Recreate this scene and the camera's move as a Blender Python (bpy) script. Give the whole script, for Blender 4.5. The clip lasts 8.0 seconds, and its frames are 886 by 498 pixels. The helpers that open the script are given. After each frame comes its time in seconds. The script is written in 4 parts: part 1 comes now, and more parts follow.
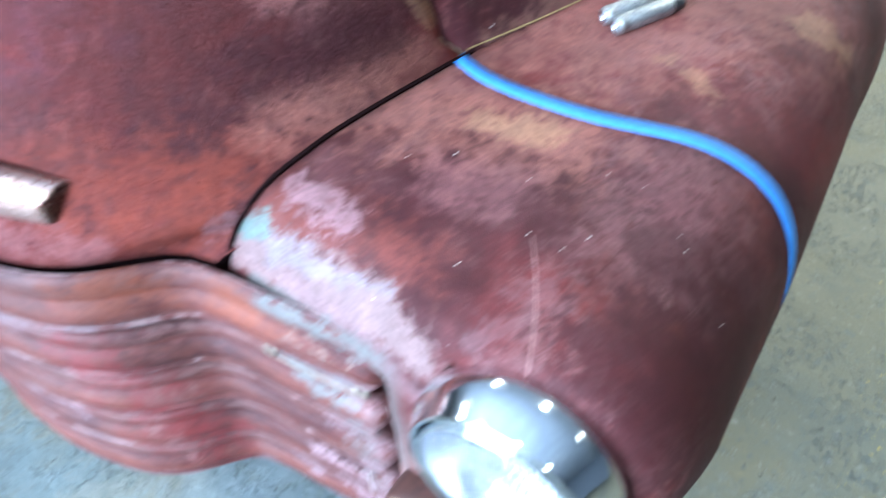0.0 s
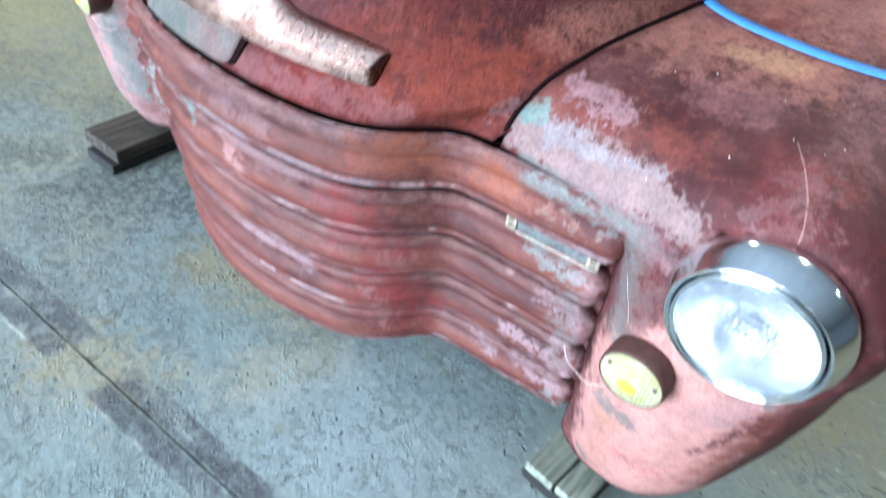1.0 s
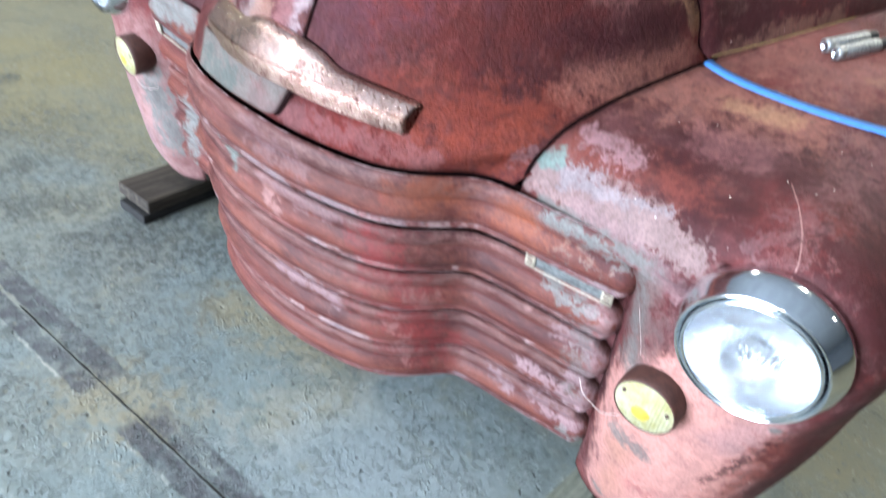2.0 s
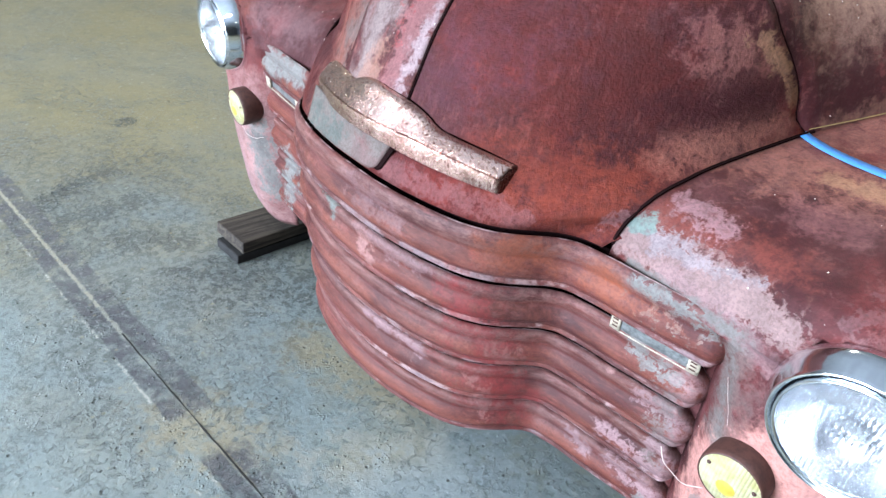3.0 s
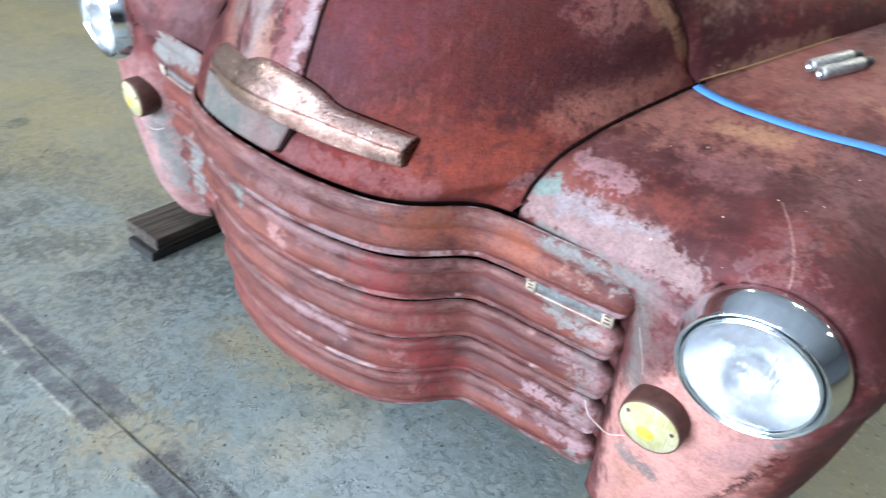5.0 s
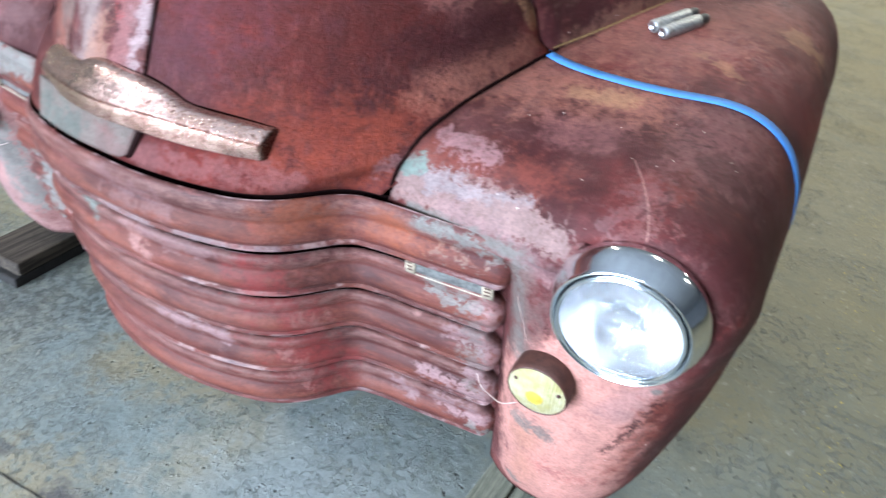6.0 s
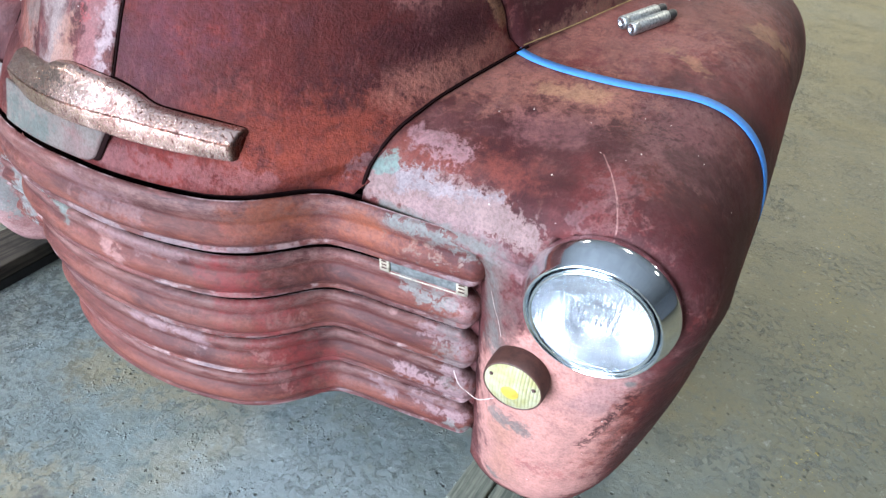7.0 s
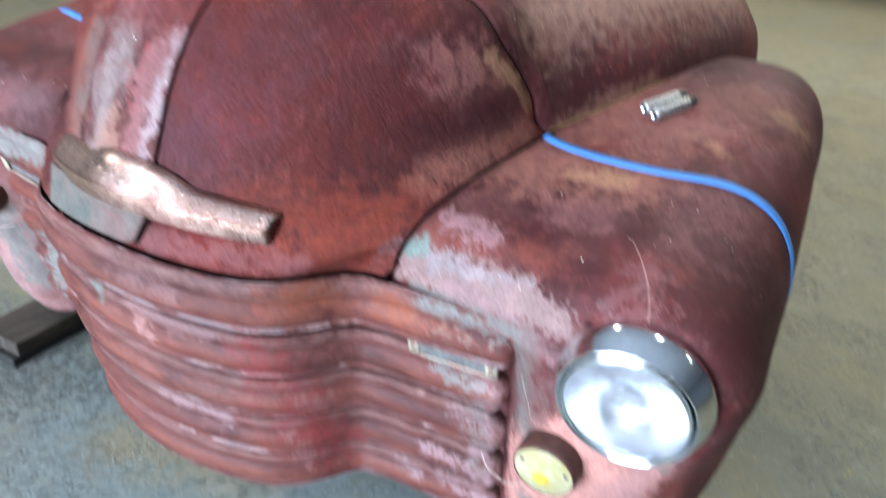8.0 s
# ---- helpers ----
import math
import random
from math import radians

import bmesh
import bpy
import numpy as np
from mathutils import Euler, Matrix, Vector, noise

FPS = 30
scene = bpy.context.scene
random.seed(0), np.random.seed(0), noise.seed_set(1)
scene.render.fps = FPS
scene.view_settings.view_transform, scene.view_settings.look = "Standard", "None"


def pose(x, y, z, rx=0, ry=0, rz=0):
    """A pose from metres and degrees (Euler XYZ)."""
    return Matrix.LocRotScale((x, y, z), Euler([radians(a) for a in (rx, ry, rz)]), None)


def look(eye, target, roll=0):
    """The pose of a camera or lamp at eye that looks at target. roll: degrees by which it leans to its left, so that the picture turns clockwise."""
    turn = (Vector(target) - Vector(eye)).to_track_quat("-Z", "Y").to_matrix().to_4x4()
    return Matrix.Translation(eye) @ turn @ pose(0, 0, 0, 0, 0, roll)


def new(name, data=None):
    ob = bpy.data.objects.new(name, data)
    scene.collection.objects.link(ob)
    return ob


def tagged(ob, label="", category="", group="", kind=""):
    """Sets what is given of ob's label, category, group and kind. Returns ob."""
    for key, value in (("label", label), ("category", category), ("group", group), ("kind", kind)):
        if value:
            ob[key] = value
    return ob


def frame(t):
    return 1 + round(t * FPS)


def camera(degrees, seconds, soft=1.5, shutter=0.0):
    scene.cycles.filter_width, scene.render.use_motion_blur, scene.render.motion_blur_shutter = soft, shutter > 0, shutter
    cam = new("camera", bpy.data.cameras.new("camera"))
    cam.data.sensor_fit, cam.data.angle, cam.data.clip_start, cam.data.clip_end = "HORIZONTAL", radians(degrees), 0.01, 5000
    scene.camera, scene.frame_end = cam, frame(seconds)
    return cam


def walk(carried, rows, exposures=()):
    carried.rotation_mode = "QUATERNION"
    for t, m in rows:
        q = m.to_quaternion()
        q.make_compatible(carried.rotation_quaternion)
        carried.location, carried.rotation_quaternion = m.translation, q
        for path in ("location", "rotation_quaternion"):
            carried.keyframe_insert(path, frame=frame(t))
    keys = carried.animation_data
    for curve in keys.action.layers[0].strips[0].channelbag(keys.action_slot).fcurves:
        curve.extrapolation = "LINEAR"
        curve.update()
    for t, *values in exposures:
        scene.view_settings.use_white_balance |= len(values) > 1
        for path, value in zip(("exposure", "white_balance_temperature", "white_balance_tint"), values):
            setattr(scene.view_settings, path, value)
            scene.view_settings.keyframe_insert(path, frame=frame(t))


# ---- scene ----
cam = camera(66.10, 8.0, soft=1.3, shutter=1.0)
PATH = [
    (0, (0.9112, 0.2667, 1.2300), (0.4943, 0.9179, 0.5959), 3.65),
    (0.5, (0.8577, 0.1266, 1.2259), (0.4410, 0.7459, 0.5604), 4.27),
    (1, (0.8047, -0.0616, 1.2023), (0.3809, 0.5629, 0.5463), 11.01),
    (1.2, (0.8098, -0.0895, 1.1942), (0.4040, 0.5404, 0.5319), 12.18),
    (2.3, (0.8396, -0.1549, 1.2210), (0.3399, 0.5101, 0.6660), 10.02),
    (2.5, (0.8368, -0.1570, 1.2238), (0.3236, 0.5024, 0.6744), 9.98),
    (3, (0.8301, -0.1839, 1.2319), (0.2473, 0.4256, 0.6944), 9.32),
    (3.5, (0.8417, -0.1823, 1.2239), (0.2652, 0.4244, 0.6765), 9.75),
    (4, (0.8555, -0.1668, 1.2233), (0.3241, 0.4728, 0.6679), 8.38),
    (4.2, (0.8551, -0.1656, 1.2290), (0.3248, 0.4670, 0.6647), 7.93),
    (5.3, (0.8504, -0.1466, 1.2309), (0.3839, 0.5433, 0.6773), 7.88),
    (5.5, (0.8581, -0.1401, 1.2289), (0.4210, 0.5675, 0.6737), 7.84),
    (6, (0.8812, -0.1197, 1.2290), (0.5026, 0.6178, 0.6697), 6.87),
    (6.5, (0.8929, -0.1138, 1.2293), (0.5355, 0.6326, 0.6679), 6.15),
    (7, (0.8980, -0.1161, 1.2264), (0.5383, 0.6340, 0.6715), 6.64),
    (7.5, (0.8955, -0.1144, 1.2310), (0.5332, 0.6395, 0.6830), 6.01),
    (8, (0.8710, -0.1265, 1.2550), (0.4654, 0.6525, 0.7768), 5.85),
]
EXPOSURE = [(0.0, 0.56, 5050, 4), (0.5, 0.38, 5100, 3), (1.2, 0.26, 5650, 3), (2.3, 0.13, 5850, 9), (5.5, 0.12, 5900, 9), (8.0, 0.05, 5800, 9)]
walk(cam, [(t, look(eye, target, roll)) for t, eye, target, roll in PATH], EXPOSURE)

# ---------------------------------------------------------------- light
world = bpy.data.worlds.new("hall_sky")
scene.world = world
world.use_nodes = True
sky = world.node_tree.nodes.new("ShaderNodeTexSky")
sky.sky_type, sky.sun_disc = "NISHITA", False
sky.sun_elevation, sky.sun_rotation = radians(40), radians(200)
world.node_tree.links.new(sky.outputs[0], world.node_tree.nodes["Background"].inputs[0])
world.node_tree.nodes["Background"].inputs[1].default_value = 0.1


def area(name, eye, target, w, d, power, colour):
    """A rectangular lamp."""
    la = bpy.data.lights.new(name, "AREA")
    la.shape, la.size, la.size_y, la.energy, la.color = "RECTANGLE", w, d, power, colour
    ob = new(name, la)
    ob.matrix_basis = look(eye, target)
    return ob


# daylight that comes in at the open hall door behind the camera, and tube lamps under the ceiling
area("daylight_in_doorway", (-1.1, -5.8, 1.60), (0.3, 0.8, 0.4), 4.0, 3.0, 1850, (0.80, 0.88, 1.0))
LAMPS = [(x, y) for y in (-1.7, 2.6, 7.2, 12.0) for x in (-4.6, -1.7, 1.2, 4.1)]
for lx, ly in LAMPS:
    la = bpy.data.lights.new("ceiling_lamp_glow", "AREA")
    la.shape, la.size, la.energy, la.color = "DISK", 0.34, (54 if ly < 0 else 56 if ly < 5 else 95) * (1.0 if lx < 1 else (0.5 if lx < 3 else 0.3) if ly < 0 else 1.0 if lx < 3 else 0.3 if ly < 5 else 1.0), (1.0, 0.91, 0.75)
    new("ceiling_lamp_glow", la).matrix_basis = look((lx, ly, 3.60), (lx, ly, 0))


# ---------------------------------------------------------------- node helpers
class Nodes:
    """A node material under construction."""

    def __init__(self, name):
        self.mat = bpy.data.materials.new(name)
        self.mat.use_nodes = True
        self.tree = self.mat.node_tree
        self.bsdf = self.tree.nodes["Principled BSDF"]
        self.pos = self.tree.nodes.new("ShaderNodeNewGeometry").outputs["Position"]

    def node(self, kind, **kw):
        return self.tree.nodes.new("ShaderNode" + kind)

    def put(self, sock, value):
        if isinstance(value, bpy.types.NodeSocket):
            self.tree.links.new(value, sock)
        else:
            sock.default_value = value

    def math(self, op, a, b=0.0, c=0.0, clamp=False):
        n = self.node("Math")
        n.operation, n.use_clamp = op, clamp
        for s, v in zip(n.inputs, (a, b, c)):
            self.put(s, v)
        return n.outputs[0]

    def vec(self, op, a, b=(0, 0, 0), out=0):
        n = self.node("VectorMath")
        n.operation = op
        self.put(n.inputs[0], a)
        if op == "SCALE":
            self.put(n.inputs[3], b)
        else:
            self.put(n.inputs[1], b)
        return n.outputs[out]

    def noise(self, scale, detail=5.0, rough=0.6, stretch=(1, 1, 1), shift=(0, 0, 0), warp=0.0):
        v = self.vec("MULTIPLY", self.vec("ADD", self.pos, shift), stretch)
        n = self.node("TexNoise")
        self.put(n.inputs["Vector"], v)
        n.inputs["Scale"].default_value, n.inputs["Detail"].default_value = scale, detail
        n.inputs["Roughness"].default_value, n.inputs["Distortion"].default_value = rough, warp
        return n.outputs["Fac"]

    def voronoi(self, scale, stretch=(1, 1, 1), feature="F1", shift=(0, 0, 0)):
        v = self.vec("MULTIPLY", self.vec("ADD", self.pos, shift), stretch)
        n = self.node("TexVoronoi")
        n.feature = feature
        self.put(n.inputs["Vector"], v)
        n.inputs["Scale"].default_value = scale
        return n.outputs["Distance"]

    def step(self, x, lo, hi):
        n = self.node("MapRange")
        n.interpolation_type = "SMOOTHSTEP"
        self.put(n.inputs["Value"], x)
        n.inputs["From Min"].default_value, n.inputs["From Max"].default_value = lo, hi
        return n.outputs["Result"]

    def mix(self, f, a, b):
        n = self.node("Mix")
        n.data_type = "RGBA"
        self.put(n.inputs["Factor"], f)
        self.put(n.inputs["A"], a if isinstance(a, bpy.types.NodeSocket) else (*a, 1))
        self.put(n.inputs["B"], b if isinstance(b, bpy.types.NodeSocket) else (*b, 1))
        return n.outputs["Result"]

    def grains(self):
        """Three fields of raggedness, coarse to fine, about 0, shared by all patches."""
        return [self.math("SUBTRACT", self.noise(k, 8, 0.70, shift=(k, 2, 1), warp=0.2), 0.5) for k in (15, 36, 72)]

    def patch(self, a, b, r, ragged=0.5, wob=0.0, edge=0.28, crumb=None):
        """A patch of colour round the line from a to b, r wide, with an edge made ragged by wob: 1 inside, 0 outside.
        """
        a, b = Vector(a), Vector(b)
        place = self.pos
        if not ragged:
            a.z = b.z = 0.0
            place = self.vec("MULTIPLY", place, (1, 1, 0))
        d = b - a
        rel = self.vec("SUBTRACT", place, tuple(a))
        if d.length > 1e-4:
            k = self.math("DIVIDE", self.vec("DOT_PRODUCT", rel, tuple(d), out=1), d.length_squared, clamp=True)
            rel = self.vec("SUBTRACT", rel, self.vec("SCALE", tuple(d), k))
        far = self.math("MULTIPLY_ADD", wob, r * ragged * 7 if ragged else 0.004, self.vec("LENGTH", rel, out=1))
        if crumb is not None:
            far = self.math("MULTIPLY_ADD", crumb, r * ragged * 4.5, far)
        return self.math("SUBTRACT", 1.0, self.step(far, r * (1 - edge), r * (1 + edge)), clamp=True)

    def bump(self, height, strength, distance):
        n = self.node("Bump")
        n.inputs["Strength"].default_value, n.inputs["Distance"].default_value = strength, distance
        self.put(n.inputs["Height"], height)
        self.put(self.bsdf.inputs["Normal"], n.outputs[0])

    def done(self, colour, rough=0.6, metal=0.0, spec=0.5):
        self.put(self.bsdf.inputs["Base Color"], colour if isinstance(colour, bpy.types.NodeSocket) else (*colour, 1))
        self.put(self.bsdf.inputs["Roughness"], rough)
        self.put(self.bsdf.inputs["Metallic"], metal)
        self.put(self.bsdf.inputs["Specular IOR Level"], spec)
        return self.mat


OXIDE, ORANGE, DARK = (0.118, 0.022, 0.020), (0.225, 0.062, 0.030), (0.036, 0.009, 0.010)
MAUVE, PINK, PALE, GREY, TAN = (0.190, 0.076, 0.076), (0.40, 0.190, 0.158), (0.215, 0.136, 0.127), (0.170, 0.168, 0.156), (0.265, 0.130, 0.090)
LILAC, TEAL, RED = (0.240, 0.144, 0.148), (0.14, 0.185, 0.165), (0.22, 0.035, 0.035)
BLOOM, PLUM, GOLD, ROSE, SLATE = (0.240, 0.128, 0.134), (0.046, 0.011, 0.012), (0.31, 0.17, 0.09), (0.250, 0.098, 0.072), (0.125, 0.115, 0.105)
SCRATCH, RUST, WHITE, SKY_SHEEN = (0.32, 0.165, 0.145), (0.165, 0.040, 0.028), (0.220, 0.180, 0.190), (0.075, 0.026, 0.034)
EMBER, UMBER = (0.180, 0.035, 0.0195), (0.072, 0.0135, 0.0110)


def rusty(name, patches=(), orange=0.5, mauve=0.5, stretch=(1, 1, 1), flecks=True, gloss=0.62, edges=0.0, streak=None, ribs=None, veins=0.0, dust=0.0, sheen=0.18, scuff=0.0, grain=240, relief=0.60, murk=0.0, base=OXIDE, depth=0.0016):
    """Old oxide-red primer, sanded and rusted, with worn or shaded patches given as (colour, from, to, width,
    raggedness, grain, strength).
    """
    n = Nodes(name)
    big, mid, fine = n.noise(3.2, 7, 0.62, stretch, warp=0.4), n.noise(11, 9, 0.72, stretch, (3, 1, 2), 0.6), n.noise(grain, 4, 0.75)
    small = n.noise(42, 8, 0.74, stretch, (1, 7, 4), 0.3)
    col = n.mix(n.step(big, 0.36 - murk, 0.62 - murk), base, DARK)
    col = n.mix(n.math("MULTIPLY", n.step(n.noise(5, 8, 0.68, stretch, (9, 4, 1), 0.5), 0.5 - 0.1 * orange, 0.72), 0.85 * orange), col, ORANGE)
    col = n.mix(n.math("MULTIPLY", n.step(mid, 0.44, 0.76), mauve), col, MAUVE)
    col = n.mix(n.math("MULTIPLY", n.step(small, 0.55, 0.72), 0.12 + 0.45 * mauve), col, n.mix(n.step(big, 0.45, 0.55), MAUVE, (0.24, 0.095, 0.07)))
    col = n.mix(n.math("MULTIPLY", n.step(small, 0.50, 0.32), 0.45), col, DARK)
    if streak:
        hair = n.noise(95, 5, 0.7, streak, (6, 2, 9))
        col = n.mix(n.math("MULTIPLY", n.step(hair, 0.52, 0.66), 0.55), col, n.mix(0.5, col, (0.23, 0.078, 0.066)))
        col = n.mix(n.math("MULTIPLY", n.step(hair, 0.46, 0.30), 0.5), col, DARK)
    if ribs:
        # each bar: a duller upper rib, a rust-orange lower one, and a lip rubbed pale
        top, pitch = ribs
        height = n.vec("DOT_PRODUCT", n.pos, (0, 0, 1), out=1)
        across = n.math("FRACT", n.math("DIVIDE", n.math("SUBTRACT", top, height), pitch))
        upper = n.math("MULTIPLY", n.step(across, 0.40, 0.30), n.step(across, 0.02, 0.10))
        lower = n.math("MULTIPLY", n.step(across, 0.44, 0.54), n.step(across, 0.79, 0.73))
        col = n.mix(n.math("MULTIPLY", n.math("MULTIPLY", upper, n.step(small, 0.36, 0.62)), 0.62), col, (0.165, 0.092, 0.082))
        col = n.mix(n.math("MULTIPLY", n.math("MULTIPLY", lower, n.step(mid, 0.40, 0.62)), 0.50), col, (0.170, 0.050, 0.029))
        lip = n.math("MULTIPLY", n.step(across, 0.800, 0.825), n.step(n.noise(9, 8, 0.72, (0.6, 1, 1), (2, 5, 8)), 0.53, 0.60))
        col = n.mix(n.math("MULTIPLY", lip, 0.70), col, n.mix(n.step(mid, 0.46, 0.56), (0.30, 0.205, 0.195), (0.150, 0.115, 0.122)))
    if veins:
        vein = n.math("ABSOLUTE", n.math("SUBTRACT", n.noise(6, 4, 0.62, shift=(5, 8, 3), warp=1.0), 0.5))
        vein = n.math("MULTIPLY", n.step(vein, 0.012, 0.002), n.step(mid, 0.44, 0.66))
        col = n.mix(n.math("MULTIPLY", vein, veins), col, (0.27, 0.14, 0.115))
    if scuff:
        # fine pale rubbing marks in webs and wisps, and pin-holes of dark rust
        web = n.math("ABSOLUTE", n.math("SUBTRACT", n.noise(17, 10, 0.80, shift=(2, 9, 5)), 0.5))
        web = n.math("MULTIPLY", n.step(web, 0.045, 0.004), n.step(n.noise(4.5, 5, 0.6, shift=(8, 1, 6)), 0.44, 0.60))
        col = n.mix(n.math("MULTIPLY", web, scuff), col, (0.27, 0.145, 0.135))
        hole = n.math("MULTIPLY", n.step(n.voronoi(105, shift=(0.5, 0.2, 0.8)), 0.26, 0.12), n.step(n.noise(7, 5, 0.6, shift=(3, 3, 9)), 0.50, 0.62))
        col = n.mix(n.math("MULTIPLY", hole, 0.55), col, (0.030, 0.010, 0.009))
    grains = n.grains()
    if dust:
        col = n.mix(n.math("MULTIPLY", n.step(n.noise(8, 8, 0.7, shift=(2, 2, 7)), 0.32, 0.68), dust), col, (0.29, 0.135, 0.10))
    uneven = n.math("MULTIPLY", n.step(n.math("ADD", small, mid), 0.80, 1.20), 0.8)
    thins = [n.step(g, -0.30, 0.02) for g in (grains[1], grains[2], grains[2])]
    for tint, a, b, r, ragged, grain, much in patches:
        k = 0 if grain < 27 else 1 if grain < 52 else 2
        soft = 0.30 if tint in (PINK, PALE, GREY, TEAL, BLOOM, PLUM) else 0.95 if r > 0.02 else 0.5
        cover = n.math("MULTIPLY", n.patch(a, b, r, ragged, grains[k], soft, grains[2] if k < 2 else None), n.math("MULTIPLY", thins[k], much) if ragged else much)
        if grain >= 80:
            cover = n.math("MULTIPLY", cover, n.step(grains[2], -0.02, 0.05))
        dull = tuple(0.62 * c + 0.08 * sum(tint) / 3 for c in tint)
        col = n.mix(cover, col, n.mix(uneven, tint, dull))
    if edges:
        geo = n.tree.nodes.new("ShaderNodeNewGeometry")
        worn = n.math("MULTIPLY", n.step(geo.outputs["Pointiness"], 0.515, 0.56), n.step(n.noise(16, 7, 0.7, shift=(4, 4, 4)), 0.45, 0.62))
        col = n.mix(n.math("MULTIPLY", worn, edges), col, (0.46, 0.33, 0.33))
    col = n.mix(n.math("MULTIPLY", n.step(fine, 0.42, 0.64), 0.46), col, n.mix(0.6, col, (0.02, 0.008, 0.006)))
    if flecks:
        spot = n.voronoi(42, shift=(0.3, 0.1, 0.2))
        dots = n.math("MULTIPLY", n.math("LESS_THAN", spot, n.math("MULTIPLY", mid, 0.085)), n.step(big, 0.47, 0.50))
        col = n.mix(dots, col, (0.75, 0.68, 0.62))
    rough = n.math("ADD", n.math("MULTIPLY", small, 0.35), gloss - 0.12)
    n.bump(n.math("ADD", n.math("MULTIPLY", fine, 1.1), n.math("ADD", mid, n.math("MULTIPLY", small, 0.8))), relief, depth)
    return n.done(col, rough, 0.0, sheen)


def plain(name, colour, rough=0.5, metal=0.0, wear=0.15, scale=60.0, bump=0.0):
    n = Nodes(name)
    f = n.noise(scale, 5, 0.65)
    dark = tuple(c * (1 - 2.2 * wear) for c in colour)
    col = n.mix(n.step(f, 0.35, 0.7), colour, dark)
    if bump:
        n.bump(f, bump, 0.001)
    return n.done(col, n.math("ADD", n.math("MULTIPLY", f, 0.2), rough - 0.1), metal)


FENDER_CROWN = [
    (ROSE, (0.50, 0.83, 0.862), (0.66, 0.86, 0.873), 0.055, 1.0, 44, 0.85),
    (GOLD, (0.580, 0.842, 0.870), (0.645, 0.856, 0.874), 0.020, 0.9, 30, 0.60),
    (ROSE, (0.52, 0.97, 0.90), (0.70, 1.03, 0.92), 0.060, 0.9, 30, 0.52),
    (GOLD, (0.709, 1.026, 0.918), (0.781, 0.998, 0.906), 0.008, 1.1, 44, 0.45),
    (ROSE, (0.56, 1.06, 0.925), (0.80, 1.20, 0.945), 0.070, 0.9, 30, 0.50),
    (GOLD, (0.830, 1.188, 0.939), (0.876, 1.219, 0.904), 0.020, 0.9, 20, 0.55),
    (PLUM, (0.62, 0.73, 0.836), (0.80, 0.755, 0.848), 0.050, 0.9, 16, 0.30),
    (PLUM, (0.76, 0.93, 0.89), (0.86, 1.05, 0.90), 0.050, 0.9, 16, 0.40),
]
FENDER_BROW = [
    (MAUVE, (0.60, 0.76, 0.845), (0.66, 0.77, 0.848), 0.030, 1.0, 30, 0.55),
    (MAUVE, (0.800, 0.764, 0.848), (0.812, 0.872, 0.870), 0.040, 1.4, 60, 0.55),
    (LILAC, (0.735, 0.636, 0.815), (0.757, 0.662, 0.832), 0.020, 1.4, 44, 0.24),
    (RUST, (0.44, 0.665, 0.795), (0.61, 0.668, 0.803), 0.030, 0.9, 30, 0.65),
    (BLOOM, (0.460, 0.684, 0.813), (0.535, 0.676, 0.808), 0.019, 0.75, 44, 0.85),
    (SCRATCH, (0.7144, 0.724, 0.8487), (0.738, 0.6896, 0.8412), 0.0008, 0.0, 60, 0.60),
    (SCRATCH, (0.738, 0.6896, 0.8412), (0.7601, 0.6525, 0.8283), 0.0010, 0.0, 60, 0.80),
    (SCRATCH, (0.7601, 0.6525, 0.8283), (0.776, 0.618, 0.803), 0.0011, 0.0, 60, 0.80),
]
FENDER_FRONT = [
    # plum on the outer flank paints the shade of the side turned from the light
    (PLUM, (0.855, 0.66, 0.805), (0.915, 0.72, 0.66), 0.075, 0.6, 16, 0.80),
    (PLUM, (0.86, 0.78, 0.84), (0.925, 0.88, 0.74), 0.070, 0.6, 16, 0.60),
    (RUST, (0.935, 0.74, 0.66), (0.945, 0.92, 0.74), 0.020, 0.9, 30, 0.60),
    (PINK, (0.735, 0.63, 0.55), (0.74, 0.66, 0.24), 0.082, 0.2, 14, 1.0),
    (PINK, (0.67, 0.62, 0.46), (0.72, 0.66, 0.20), 0.075, 0.25, 14, 1.0),
    (PINK, (0.80, 0.62, 0.55), (0.77, 0.66, 0.24), 0.060, 0.3, 16, 1.0),
    (PINK, (0.84, 0.65, 0.50), (0.82, 0.68, 0.24), 0.035, 0.7, 20, 0.7),
    (LILAC, (0.845, 0.635, 0.575), (0.805, 0.630, 0.50), 0.024, 0.6, 26, 0.50),
    (TAN, (0.680, 0.64, 0.37), (0.69, 0.66, 0.20), 0.024, 0.5, 20, 0.70),
    (RUST, (0.875, 0.65, 0.56), (0.845, 0.66, 0.33), 0.024, 0.9, 44, 0.75),
    # the same painted shade, lower down the outer edge
    (PLUM, (0.905, 0.68, 0.60), (0.875, 0.72, 0.33), 0.026, 0.7, 24, 0.70),
]
